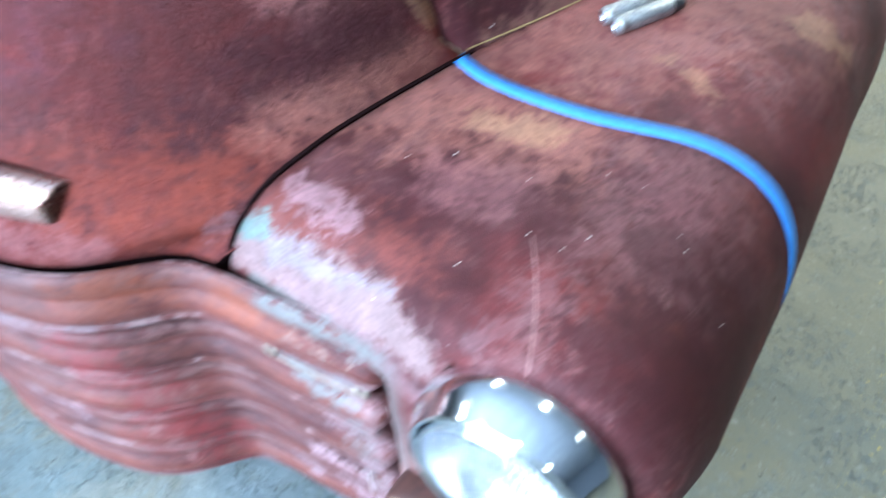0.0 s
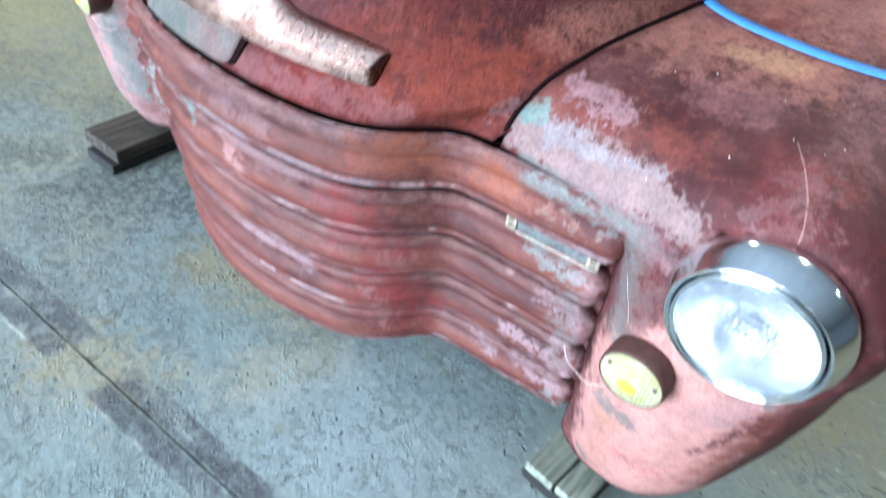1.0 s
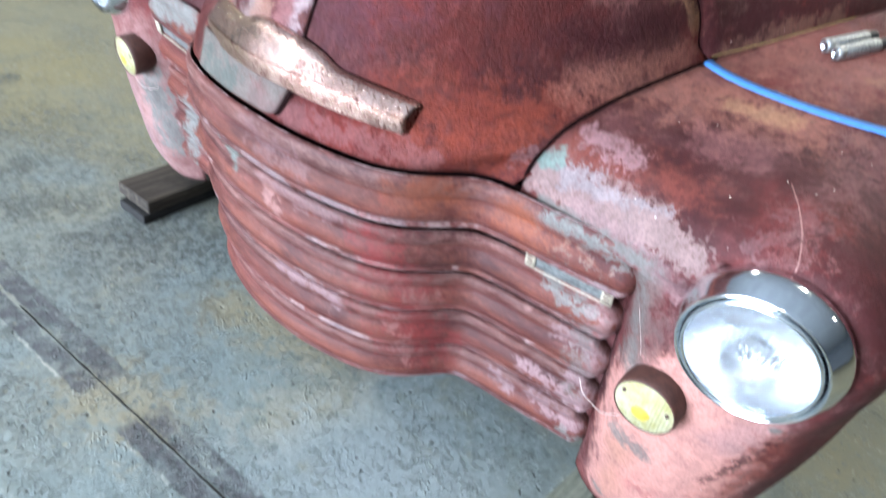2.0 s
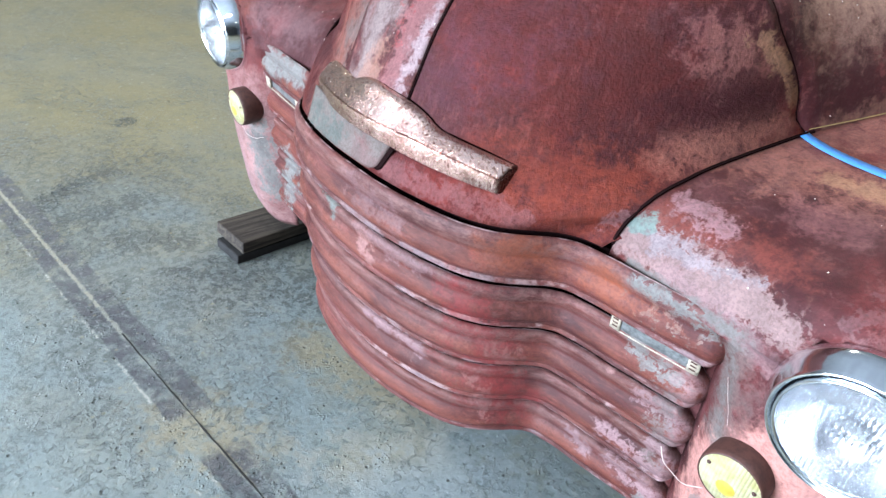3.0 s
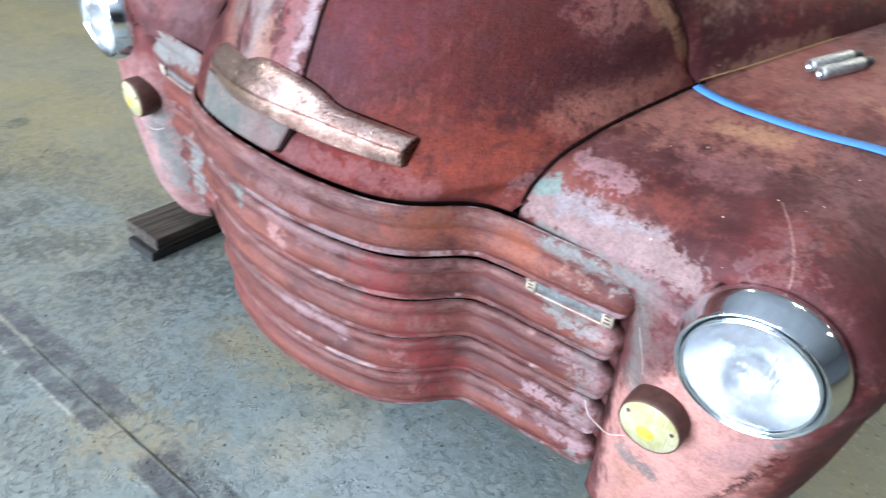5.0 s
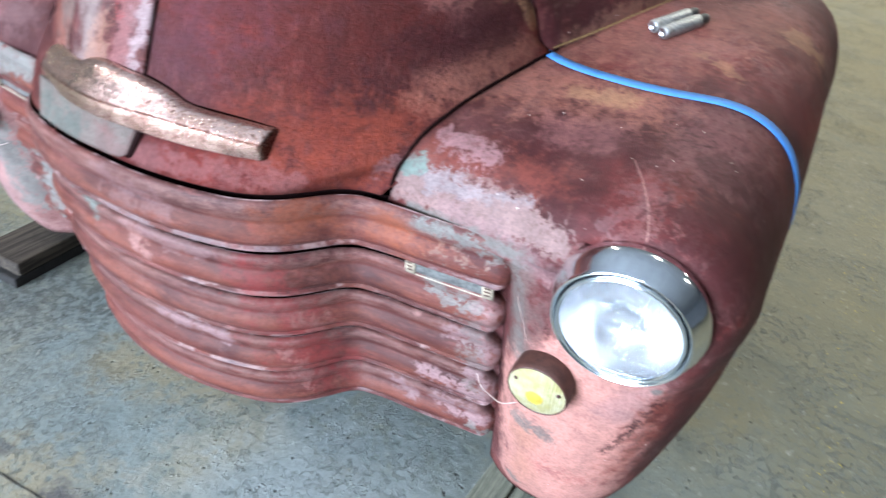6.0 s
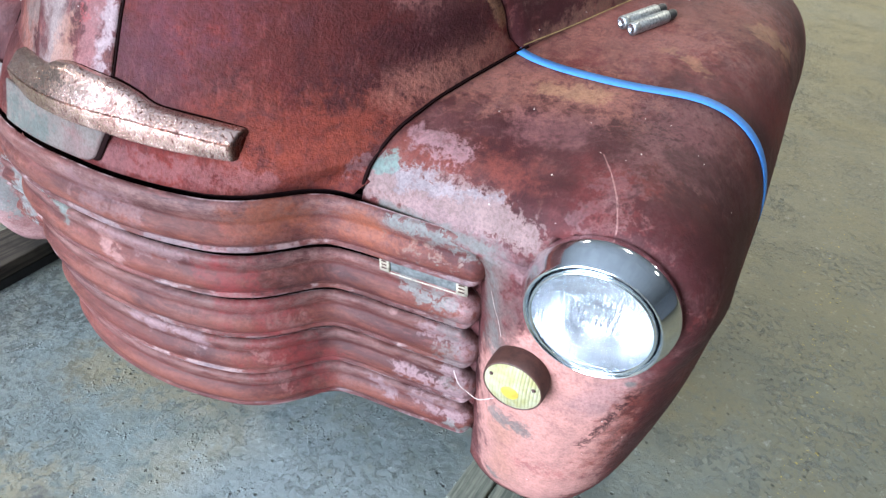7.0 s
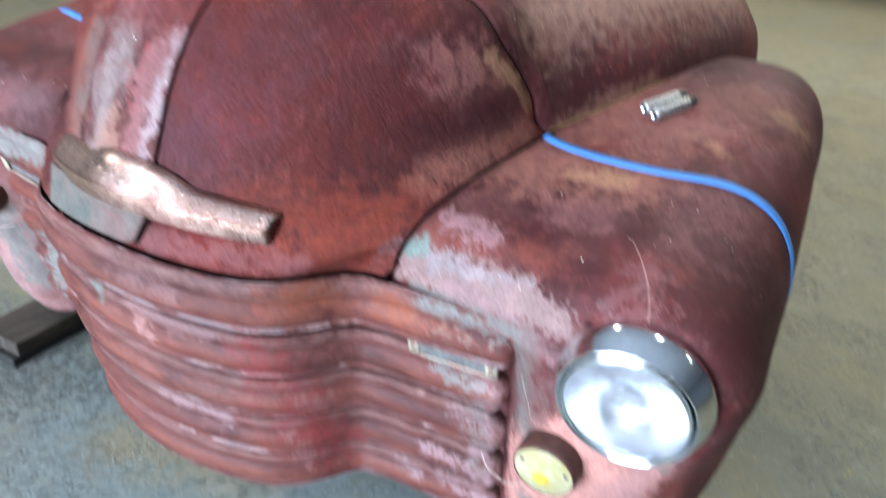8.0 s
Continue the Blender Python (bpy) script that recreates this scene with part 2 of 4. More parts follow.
FENDER_PALE = [
    (PALE, (0.41, 0.635, 0.745), (0.60, 0.635, 0.752), 0.033, 0.50, 60, 0.95),
    (WHITE, (0.45, 0.638, 0.762), (0.60, 0.641, 0.768), 0.011, 1.3, 40, 0.8),
    (PALE, (0.58, 0.635, 0.752), (0.672, 0.62, 0.752), 0.022, 0.6, 60, 1.0),
    (LILAC, (0.50, 0.622, 0.730), (0.68, 0.615, 0.70), 0.020, 0.6, 30, 0.5),
    (TEAL, (0.418, 0.638, 0.772), (0.430, 0.642, 0.772), 0.017, 0.7, 44, 0.95),
    (SLATE, (0.44, 0.62, 0.714), (0.61, 0.62, 0.710), 0.010, 0.5, 40, 0.95),
    (SLATE, (0.620, 0.62, 0.69), (0.645, 0.625, 0.54), 0.024, 0.8, 35, 0.85),
    ((0.110, 0.050, 0.046), (0.650, 0.615, 0.68), (0.672, 0.615, 0.56), 0.016, 1.1, 44, 0.6),
]
FENDER_CHIPS = [
    (SLATE, (0.660, 0.64, 0.398), (0.715, 0.634, 0.392), 0.014, 1.3, 70, 0.85),
    (DARK, (0.858, 0.648, 0.545), (0.835, 0.645, 0.48), 0.013, 0.9, 80, 0.95),
    (DARK, (0.835, 0.645, 0.48), (0.805, 0.650, 0.405), 0.013, 0.9, 80, 0.95),
    (DARK, (0.875, 0.655, 0.57), (0.835, 0.655, 0.38), 0.022, 0.9, 90, 0.70),
    (RED, (0.72, 0.65, 0.30), (0.80, 0.66, 0.30), 0.030, 0.9, 90, 0.50),
    (SLATE, (0.846, 0.637, 0.571), (0.849, 0.637, 0.571), 0.0075, 0.4, 60, 0.95),
    (SLATE, (0.660, 0.676, 0.215), (0.675, 0.678, 0.205), 0.009, 1.0, 70, 0.9),
]
fender_paint = rusty("fender_primer", FENDER_CROWN + FENDER_BROW + FENDER_FRONT + FENDER_PALE + FENDER_CHIPS, 0.22, 0.36, veins=0.15, sheen=0.17, gloss=0.55, scuff=0.34, grain=190, murk=0.06)
far_fender_paint = rusty("far_fender_primer", [
    ((0.31, 0.178, 0.165), (-0.74, 0.62, 0.47), (-0.76, 0.68, 0.14), 0.12, 0.3, 14, 1.0),
    (LILAC, (-0.84, 0.64, 0.45), (-0.82, 0.68, 0.22), 0.05, 0.8, 20, 0.7),
    (GREY, (-0.69, 0.625, 0.47), (-0.675, 0.66, 0.28), 0.042, 0.8, 34, 0.9),
    (SLATE, (-0.70, 0.62, 0.44), (-0.68, 0.64, 0.40), 0.016, 0.9, 40, 0.8),
    (LILAC, (-0.50, 0.66, 0.78), (-0.66, 0.66, 0.78), 0.04, 0.8, 20, 0.3),
], 0.3, 0.36, scuff=0.2)
grey_insert = plain("grey_insert", (0.135, 0.140, 0.135), 0.6, 0, 0.28, 90, 0.3)
HOOD_NOSE = [
    # the bluish reflection of the sky on the nose, put into the paint
    (SKY_SHEEN, (0.10, 0.51, 0.87), (0.15, 0.56, 1.02), 0.070, 0.9, 30, 0.60),
    (SKY_SHEEN, (0.16, 0.54, 0.91), (0.24, 0.60, 1.00), 0.055, 0.9, 30, 0.45),
    (UMBER, (0.20, 0.57, 0.98), (0.12, 0.60, 1.06), 0.080, 0.9, 12, 0.60),
    (UMBER, (0.27, 0.60, 0.92), (0.35, 0.67, 0.95), 0.060, 0.9, 14, 0.60),
    (UMBER, (0.30, 0.64, 0.98), (0.37, 0.71, 0.97), 0.060, 0.9, 14, 0.60),
    (EMBER, (0.22, 0.53, 0.80), (0.36, 0.62, 0.80), 0.050, 0.8, 30, 0.60),
    (EMBER, (0.27, 0.52, 0.755), (0.39, 0.60, 0.765), 0.036, 0.9, 30, 0.70),
    (EMBER, (0.36, 0.63, 0.80), (0.43, 0.72, 0.86), 0.026, 0.9, 30, 0.60),
    (MAUVE, (0.08, 0.45, 0.738), (0.30, 0.53, 0.742), 0.018, 0.8, 30, 0.62),
]
HOOD_FLANK = [
    (ROSE, (0.41, 0.71, 0.862), (0.472, 0.88, 0.895), 0.028, 0.8, 30, 0.75),
    (MAUVE, (0.385, 0.75, 1.01), (0.41, 0.79, 0.985), 0.032, 1.3, 44, 0.45),
    (ROSE, (0.40, 0.765, 1.00), (0.43, 0.83, 0.985), 0.032, 1.2, 44, 0.42),
    (PLUM, (0.375, 0.715, 0.918), (0.445, 0.835, 0.938), 0.030, 0.9, 30, 0.80),
    (PLUM, (0.430, 0.805, 0.962), (0.465, 0.87, 0.950), 0.020, 0.9, 30, 0.60),
    (GOLD, (0.424, 0.822, 1.026), (0.452, 0.862, 0.985), 0.014, 1.0, 30, 0.60),
    (GOLD, (0.460, 0.875, 0.97), (0.474, 0.895, 0.93), 0.008, 1.0, 30, 0.50),
    (BLOOM, (0.385, 0.612, 0.752), (0.398, 0.636, 0.772), 0.010, 1.0, 60, 0.60),
]
HOOD_FAR = [
    (ROSE, (-0.16, 0.50, 0.80), (-0.17, 0.56, 0.98), 0.050, 0.9, 30, 0.60),
    (SLATE, (-0.14, 0.48, 0.80), (-0.15, 0.54, 0.98), 0.030, 0.9, 20, 0.60),
]
hood_paint = rusty("hood_primer", HOOD_NOSE + HOOD_FLANK + HOOD_FAR, 0.16, 0.06, flecks=False, streak=(1, 0.6, 0.10), sheen=0.09, gloss=0.54, scuff=0.09, grain=150, relief=1.0, murk=0.035, base=(0.132, 0.0195, 0.0148), depth=0.0026)
side_paint = rusty("hood_side_primer", [(PLUM, (0.51, 1.0, 0.955), (0.70, 1.60, 0.985), 0.045, 0.8, 30, 0.85), ((0.34, 0.195, 0.145), (0.45, 1.0, 1.075), (0.62, 1.7, 1.085), 0.060, 0.6, 44, 0.85), (TAN, (0.51, 0.98, 0.90), (0.60, 1.2, 0.95), 0.02, 0.8, 20, 0.5)], 0.4, 0.6, (1, 1, 0.5), streak=(0.3, 0.3, 1))
strip_paint = rusty("strip_primer", [(LILAC, (0.035, 0.48, 0.85), (0.055, 0.56, 1.02), 0.020, 1.0, 30, 0.70), ((0.27, 0.195, 0.20), (0.040, 0.49, 0.86), (0.05, 0.54, 1.0), 0.013, 1.4, 40, 0.85), ((0.20, 0.15, 0.14), (-0.065, 0.46, 0.76), (-0.06, 0.54, 1.0), 0.03, 0.7, 20, 0.9), (MAUVE, (0.01, 0.47, 0.84), (0.02, 0.54, 1.0), 0.018, 1.0, 26, 0.9), (TAN, (-0.05, 0.47, 0.80), (-0.03, 0.50, 0.90), 0.02, 0.8, 26, 0.6), (RED, (-0.01, 0.49, 0.92), (-0.005, 0.53, 1.0), 0.012, 1.4, 40, 0.8)], 0.1, 0.7, streak=(1, 0.6, 0.08))
BARS_UPPER = [
    (GREY, (0.47, 0.60, 0.705), (0.61, 0.61, 0.69), 0.018, 1.1, 50, 0.9),
    (GREY, (0.50, 0.60, 0.665), (0.60, 0.60, 0.66), 0.010, 1.4, 50, 0.85),
    (ORANGE, (0.42, 0.60, 0.68), (0.58, 0.60, 0.672), 0.014, 0.8, 40, 0.7),
    (ORANGE, (0.28, 0.52, 0.69), (0.42, 0.59, 0.67), 0.030, 0.8, 22, 0.7),
    (GREY, (-0.46, 0.60, 0.70), (-0.61, 0.61, 0.68), 0.034, 0.5, 45, 0.9),
    ((0.265, 0.135, 0.120), (0.54, 0.62, 0.595), (0.61, 0.63, 0.57), 0.020, 0.8, 45, 0.8),
    (GREY, (0.49, 0.62, 0.59), (0.56, 0.63, 0.575), 0.014, 1.2, 45, 0.8),
    (LILAC, (0.52, 0.65, 0.50), (0.60, 0.655, 0.485), 0.014, 1.2, 55, 0.8),
    (PALE, (0.50, 0.64, 0.515), (0.525, 0.645, 0.510), 0.006, 1.2, 80, 0.9),
    ((0.265, 0.135, 0.120), (0.455, 0.64, 0.515), (0.458, 0.64, 0.513), 0.006, 0.8, 60, 1.0),
]
BARS_LOWER = [
    (LILAC, (0.585, 0.64, 0.56), (0.590, 0.68, 0.32), 0.026, 1.4, 60, 0.60),
    (SLATE, (0.560, 0.64, 0.53), (0.565, 0.67, 0.36), 0.018, 1.5, 60, 0.55),
    (LILAC, (0.555, 0.665, 0.405), (0.60, 0.67, 0.395), 0.012, 1.0, 55, 1.0),
    (LILAC, (0.47, 0.66, 0.375), (0.58, 0.675, 0.355), 0.012, 1.3, 60, 0.9),
    (PALE, (0.50, 0.655, 0.402), (0.515, 0.66, 0.400), 0.005, 1.0, 70, 0.9),
    (PALE, (0.43, 0.65, 0.335), (0.45, 0.655, 0.325), 0.008, 1.2, 70, 0.8),
    (LILAC, (0.41, 0.665, 0.305), (0.45, 0.67, 0.29), 0.013, 0.9, 60, 0.9),
    (LILAC, (0.49, 0.675, 0.305), (0.59, 0.69, 0.285), 0.013, 1.1, 60, 0.9),
    (GREY, (0.56, 0.69, 0.265), (0.60, 0.70, 0.26), 0.010, 1.3, 60, 0.8),
]
BARS_NOSE = [
    (GREY, (-0.56, 0.66, 0.42), (-0.61, 0.68, 0.28), 0.035, 0.9, 40, 0.9),
    (LILAC, (0.02, 0.44, 0.605), (0.17, 0.46, 0.60), 0.014, 1.1, 44, 0.45),
    ((0.265, 0.135, 0.120), (0.035, 0.44, 0.585), (0.055, 0.44, 0.56), 0.016, 1.0, 50, 0.8),
    (LILAC, (0.00, 0.42, 0.69), (0.12, 0.43, 0.67), 0.018, 1.2, 44, 0.3),
    (LILAC, (0.03, 0.47, 0.415), (0.16, 0.49, 0.405), 0.013, 1.1, 45, 0.8),
    ((0.265, 0.135, 0.120), (0.26, 0.54, 0.50), (0.30, 0.57, 0.45), 0.020, 1.3, 46, 0.6),
    ((0.19, 0.026, 0.026), (0.24, 0.52, 0.58), (0.29, 0.60, 0.30), 0.045, 0.9, 22, 0.75),
    ((0.265, 0.135, 0.120), (0.25, 0.55, 0.39), (0.28, 0.58, 0.30), 0.016, 1.5, 55, 0.6),
    (TEAL, (-0.10, 0.45, 0.62), (-0.06, 0.45, 0.60), 0.012, 1.0, 40, 0.7),
]
bar_paint = rusty("grille_primer", BARS_UPPER + BARS_LOWER + BARS_NOSE, 0.36, 0.30, (0.5, 1, 2.2), flecks=False, edges=0.9, streak=(0.12, 0.5, 1), ribs=(0.718, 0.0965), dust=0.06, scuff=0.15, grain=190, sheen=0.22, gloss=0.52, base=(0.094, 0.0235, 0.0195))
lamp_cup_paint = plain("rusty_cup", (0.060, 0.022, 0.015), 0.6, 0, 0.2, 90, 0.3)
chrome = plain("chrome", (0.84, 0.88, 0.92), 0.10, 1.0, 0.05, 30)
reflector_mat = plain("reflector_silver", (0.70, 0.72, 0.75), 0.225, 1.0, 0.03, 40)
# flat black without gloss: the shade of gaps, joints and hollows as a colour
gap_shade = Nodes("black_gap_shade").done((0.009, 0.0045, 0.0045), 1.0, 0.0, 0.0)
rubber = plain("tyre_rubber", (0.02, 0.02, 0.02), 0.8, 0, 0.2, 40, 0.2)
grey_plate_mat = rusty("grey_plate", [((0.130, 0.112, 0.098), (-0.16, 0.46, 0.75), (0.06, 0.44, 0.75), 0.2, 0.1, 20, 0.9), ((0.085, 0.096, 0.084), (-0.14, 0.45, 0.76), (-0.06, 0.44, 0.75), 0.020, 1.4, 44, 0.9), ((0.13, 0.075, 0.07), (0.0, 0.44, 0.74), (0.05, 0.44, 0.74), 0.02, 0.6, 40, 0.7)], 0.1, 0.2, flecks=False)
cream = plain("cream_clip", (0.37, 0.32, 0.24), 0.6, 0, 0.2, 160)
blue_tape_mat = plain("blue_tape", (0.050, 0.185, 0.49), 0.7, 0, 0.06, 150, 0.15)
silver = plain("brushed_silver", (0.46, 0.47, 0.46), 0.50, 1.0, 0.22, 240, 0.5)
black_plastic = plain("black_plastic", (0.02, 0.02, 0.02), 0.4)
yellow_thread_mat = plain("yellow_thread", (0.28, 0.19, 0.065), 0.7)
white_wire_mat = plain("white_wire", (0.46, 0.36, 0.32), 0.5)


def emblem_metal():
    n = Nodes("pitted_chrome")
    pit, stain = n.noise(270, 3, 0.62, (1.0, 1, 0.32)), n.noise(16, 6, 0.65)
    crack = n.voronoi(230, (1.3, 1, 0.5), "DISTANCE_TO_EDGE")
    side = n.step(n.math("MULTIPLY_ADD", stain, 0.08, n.vec("DOT_PRODUCT", n.pos, (1, 0, 0), out=1)), 0.0, 0.05)
    base = n.mix(side, (0.52, 0.38, 0.30), (0.80, 0.565, 0.485))
    base = n.mix(n.math("MULTIPLY", n.step(stain, 0.48, 0.66), 0.7), base, (0.34, 0.18, 0.14))
    worn = n.math("MAXIMUM", n.step(pit, 0.52, 0.64), n.math("MULTIPLY", n.math("MULTIPLY", n.step(crack, 0.14, 0.02), n.step(stain, 0.36, 0.50)), 0.75))
    end = n.step(n.math("MULTIPLY_ADD", pit, 0.006, n.vec("DOT_PRODUCT", n.pos, (1, 0, 0), out=1)), 0.2535, 0.2585)
    col = n.mix(end, n.mix(worn, base, (0.100, 0.044, 0.036)), (0.085, 0.036, 0.028))
    n.bump(n.math("SUBTRACT", n.math("MULTIPLY", pit, -0.6), worn), 0.28, 0.0010)
    return n.done(col, n.math("ADD", n.math("MULTIPLY", worn, 0.36), 0.15), 0.92)


emblem_mat = emblem_metal()


LENS_FOOT = 0.612


def glass(name, colour, rough, flutes=0.0):
    n = Nodes(name)
    n.bsdf.inputs["Transmission Weight"].default_value = 1.0
    n.bsdf.inputs["IOR"].default_value = 1.45
    if flutes:
        # upright flutes in blocks, with plain bands between them
        across, up = n.vec("DOT_PRODUCT", n.pos, (1, 0, 0), out=1), n.vec("DOT_PRODUCT", n.pos, (0, 0, 1), out=1)
        rib = n.math("ABSOLUTE", n.math("SINE", n.math("MULTIPLY", across, 3.14159 / 0.0060)))
        block = n.math("FRACT", n.math("DIVIDE", n.math("SUBTRACT", up, LENS_FOOT), 0.0385))
        block = n.math("MULTIPLY", n.step(block, 0.0, 0.12), n.step(block, 1.0, 0.88))
        n.bump(n.math("MULTIPLY", n.math("SUBTRACT", rib, 0.3), block), flutes, 0.0024)
    return n.done(colour, rough)


lens_glass = glass("fluted_glass", (0.97, 0.98, 0.98), 0.05, 0.60)
clear_glass = glass("headlamp_glass", (0.98, 0.985, 0.985), 0.02)


def marker_lens():
    n = Nodes("aged_marker_lens")
    f = n.noise(45, 5, 0.6)
    col = n.mix(n.step(f, 0.35, 0.65), (0.26, 0.24, 0.10), (0.33, 0.31, 0.20))
    col = n.mix(n.math("MULTIPLY", n.step(n.noise(120, 5, 0.7, (1, 1, 0.3), (3, 1, 2)), 0.52, 0.66), 0.35), col, (0.20, 0.18, 0.10))
    rib = n.math("ABSOLUTE", n.math("SINE", n.math("MULTIPLY", n.vec("DOT_PRODUCT", n.pos, (1, 0, 0), out=1), 3.14159 / 0.0052)))
    n.bump(n.math("ADD", rib, f), 0.5, 0.0014)
    return n.done(col, 0.30)


marker_mat = marker_lens()
marker_core = plain("amber_core", (0.50, 0.37, 0.05), 0.35, 0, 0.16)


def floor_material():
    n = Nodes("worn_concrete")
    mid, fine = n.noise(6, 9, 0.70, warp=0.4), n.noise(75, 7, 0.78)
    grains = n.grains()
    large = n.math("SUBTRACT", n.noise(2.2, 8, 0.68, warp=0.5), 0.5)
    # dust lies on the floor but for a scrubbed, oily stretch before the truck
    col = n.mix(n.step(n.noise(1.3, 7, 0.6), 0.40, 0.60), (0.185, 0.166, 0.094), (0.176, 0.166, 0.112))
    # its grey-green also puts the cool daylight before the truck into the colour
    cool_clean = n.patch((-0.5, 0.1, 0), (0.85, 0.35, 0), 0.80, 0.32, large, 0.75, grains[0])
    col = n.mix(cool_clean, col, n.mix(n.step(large, -0.10, 0.12), (0.190, 0.228, 0.224), (0.202, 0.226, 0.208)))
    col = n.mix(n.math("MULTIPLY", n.step(mid, 0.50, 0.66), n.math("MULTIPLY_ADD", cool_clean, 0.32, 0.26)), col, (0.105, 0.126, 0.122))
    col = n.mix(n.math("MULTIPLY", n.step(grains[0], 0.00, 0.26), 0.24), col, (0.30, 0.27, 0.17))
    for a, b, r in (((-0.27, 0.22, 0), (-0.12, 0.27, 0), 0.07), ((0.05, 0.45, 0), (0.1, 0.6, 0), 0.06), ((-0.3, 0.6, 0), (0.0, 0.7, 0), 0.07)):
        col = n.mix(n.math("MULTIPLY", n.patch(a, b, r, 0.9, grains[0], 1.0, grains[1]), 0.62), col, (0.30, 0.245, 0.135))
    # paler floor before the grille: light painted in to lift the truck's shadow
    col = n.mix(n.math("MULTIPLY", n.patch((0.30, 0.50, 0), (0.75, 0.48, 0), 0.22, 0.5, grains[0], 0.9, grains[1]), 0.85), col, (0.280, 0.320, 0.325))
    # darker olive floor beside the near fender: the truck's shade put into the colour
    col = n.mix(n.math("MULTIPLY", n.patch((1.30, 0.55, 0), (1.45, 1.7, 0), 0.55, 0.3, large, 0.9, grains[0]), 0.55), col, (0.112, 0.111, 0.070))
    # oil stains and old cracks beside the far fender, and two broad darker stretches
    for a, b, r, deep in (((-1.33, 0.21, 0), (-1.42, 0.32, 0), 0.030, 0.75), ((-1.42, 0.32, 0), (-1.49, 0.47, 0), 0.028, 0.7), ((-1.22, 0.30, 0), (-1.25, 0.50, 0), 0.040, 0.65), ((-1.03, 0.37, 0), (-0.96, 0.50, 0), 0.045, 0.6),
                          ((-1.85, 0.66, 0), (-1.88, 0.69, 0), 0.026, 0.85), ((-0.68, 0.58, 0), (-0.58, 0.72, 0), 0.090, 0.6), ((-1.35, 0.42, 0), (-0.72, 0.50, 0), 0.26, 0.42), ((-0.82, 0.41, 0), (-0.80, 0.44, 0), 0.020, 0.6), ((-0.60, 0.05, 0), (-0.45, 0.0, 0), 0.06, 0.3), ((-1.70, 0.10, 0), (-0.95, 0.22, 0), 0.34, 0.26)):
        crumbs = n.step(grains[2], 0.10, -0.02) if r < 0.05 else n.step(grains[1], 0.12, -0.10)
        cover = n.math("MULTIPLY", n.patch(a, b, r * 1.25, 0.9, grains[1], 0.6, grains[0]), crumbs)
        col = n.mix(n.math("MULTIPLY", cover, deep), col, (0.045, 0.048, 0.044))
    # two tarred bands along the floor joint, broken off where the slab was patched
    east, north = n.vec("DOT_PRODUCT", n.pos, (1, 0, 0), out=1), n.vec("DOT_PRODUCT", n.pos, (-0.076, 1, 0), out=1)
    v = n.math("MULTIPLY_ADD", grains[1], 0.018, n.math("MULTIPLY_ADD", grains[2], 0.018, north))
    lower = n.math("MULTIPLY", n.step(v, 0.203, 0.209), n.step(v, 0.254, 0.248))
    upper = n.math("MULTIPLY", n.step(v, 0.258, 0.263), n.step(v, 0.315, 0.308))
    e = n.math("MULTIPLY_ADD", grains[1], 0.06, east)
    whole = n.math("MAXIMUM", n.step(e, -0.265, -0.285), n.step(e, -0.155, -0.125))
    band = n.math("MULTIPLY", n.math("MAXIMUM", lower, upper), n.math("MULTIPLY", whole, n.step(grains[0], 0.16, -0.06)))
    col = n.mix(n.math("MULTIPLY", band, 0.94), col, n.mix(n.step(grains[1], -0.08, 0.12), (0.094, 0.094, 0.098), (0.054, 0.054, 0.060)))
    edge = n.math("MULTIPLY", n.step(v, 0.197, 0.201), n.step(v, 0.207, 0.203))
    col = n.mix(n.math("MULTIPLY", n.math("MULTIPLY", edge, whole), n.step(grains[0], -0.02, 0.08)), col, (0.36, 0.36, 0.31))
    line = n.math("MULTIPLY", n.math("MULTIPLY", n.step(v, 0.248, 0.252), n.step(v, 0.262, 0.258)), n.step(e, -0.50, -0.75))
    col = n.mix(n.math("MULTIPLY", line, 0.6), col, (0.36, 0.34, 0.26))
    yellow = n.math("MULTIPLY", n.patch((1.22, 0.6, 0), (1.26, 3.0, 0), 0.055, 0.7, grains[0]), n.step(grains[2], 0.11, 0.15))
    col = n.mix(yellow, col, (0.50, 0.40, 0.07))
    col = n.mix(n.math("MULTIPLY", n.step(grains[1], 0.06, 0.13), 0.62), col, (0.10, 0.118, 0.112))
    col = n.mix(n.math("MULTIPLY", n.step(grains[1], -0.07, -0.22), 0.6), col, (0.40, 0.43, 0.39))
    col = n.mix(n.math("MULTIPLY", n.step(fine, 0.52, 0.70), 0.28), col, (0.085, 0.098, 0.094))
    col = n.mix(n.math("MULTIPLY", n.step(fine, 0.42, 0.27), 0.20), col, (0.44, 0.46, 0.41))
    pits = n.math("MULTIPLY", n.math("SUBTRACT", 1.0, n.step(n.voronoi(34, (1, 1, 1)), 0.05, 0.17)), n.step(mid, 0.46, 0.54))
    gold = n.math("MULTIPLY", n.step(n.voronoi(26, (1, 1, 1), "F1", (0.7, 0.3, 0)), 0.17, 0.08), n.step(large, 0.02, 0.10))
    col = n.mix(n.math("MULTIPLY", gold, 0.25), col, (0.42, 0.33, 0.12))
    col = n.mix(n.math("MULTIPLY", pits, 0.8), col, (0.04, 0.045, 0.04))
    # scabs of the surface broken out, with raised crumbs round them
    flake = n.noise(48, 6, 0.66, shift=(7, 3, 0), warp=0.5)
    field = n.step(n.noise(3.4, 5, 0.6, shift=(1, 9, 0)), 0.44, 0.60)
    chip = n.math("MULTIPLY", n.step(flake, 0.575, 0.61), field)
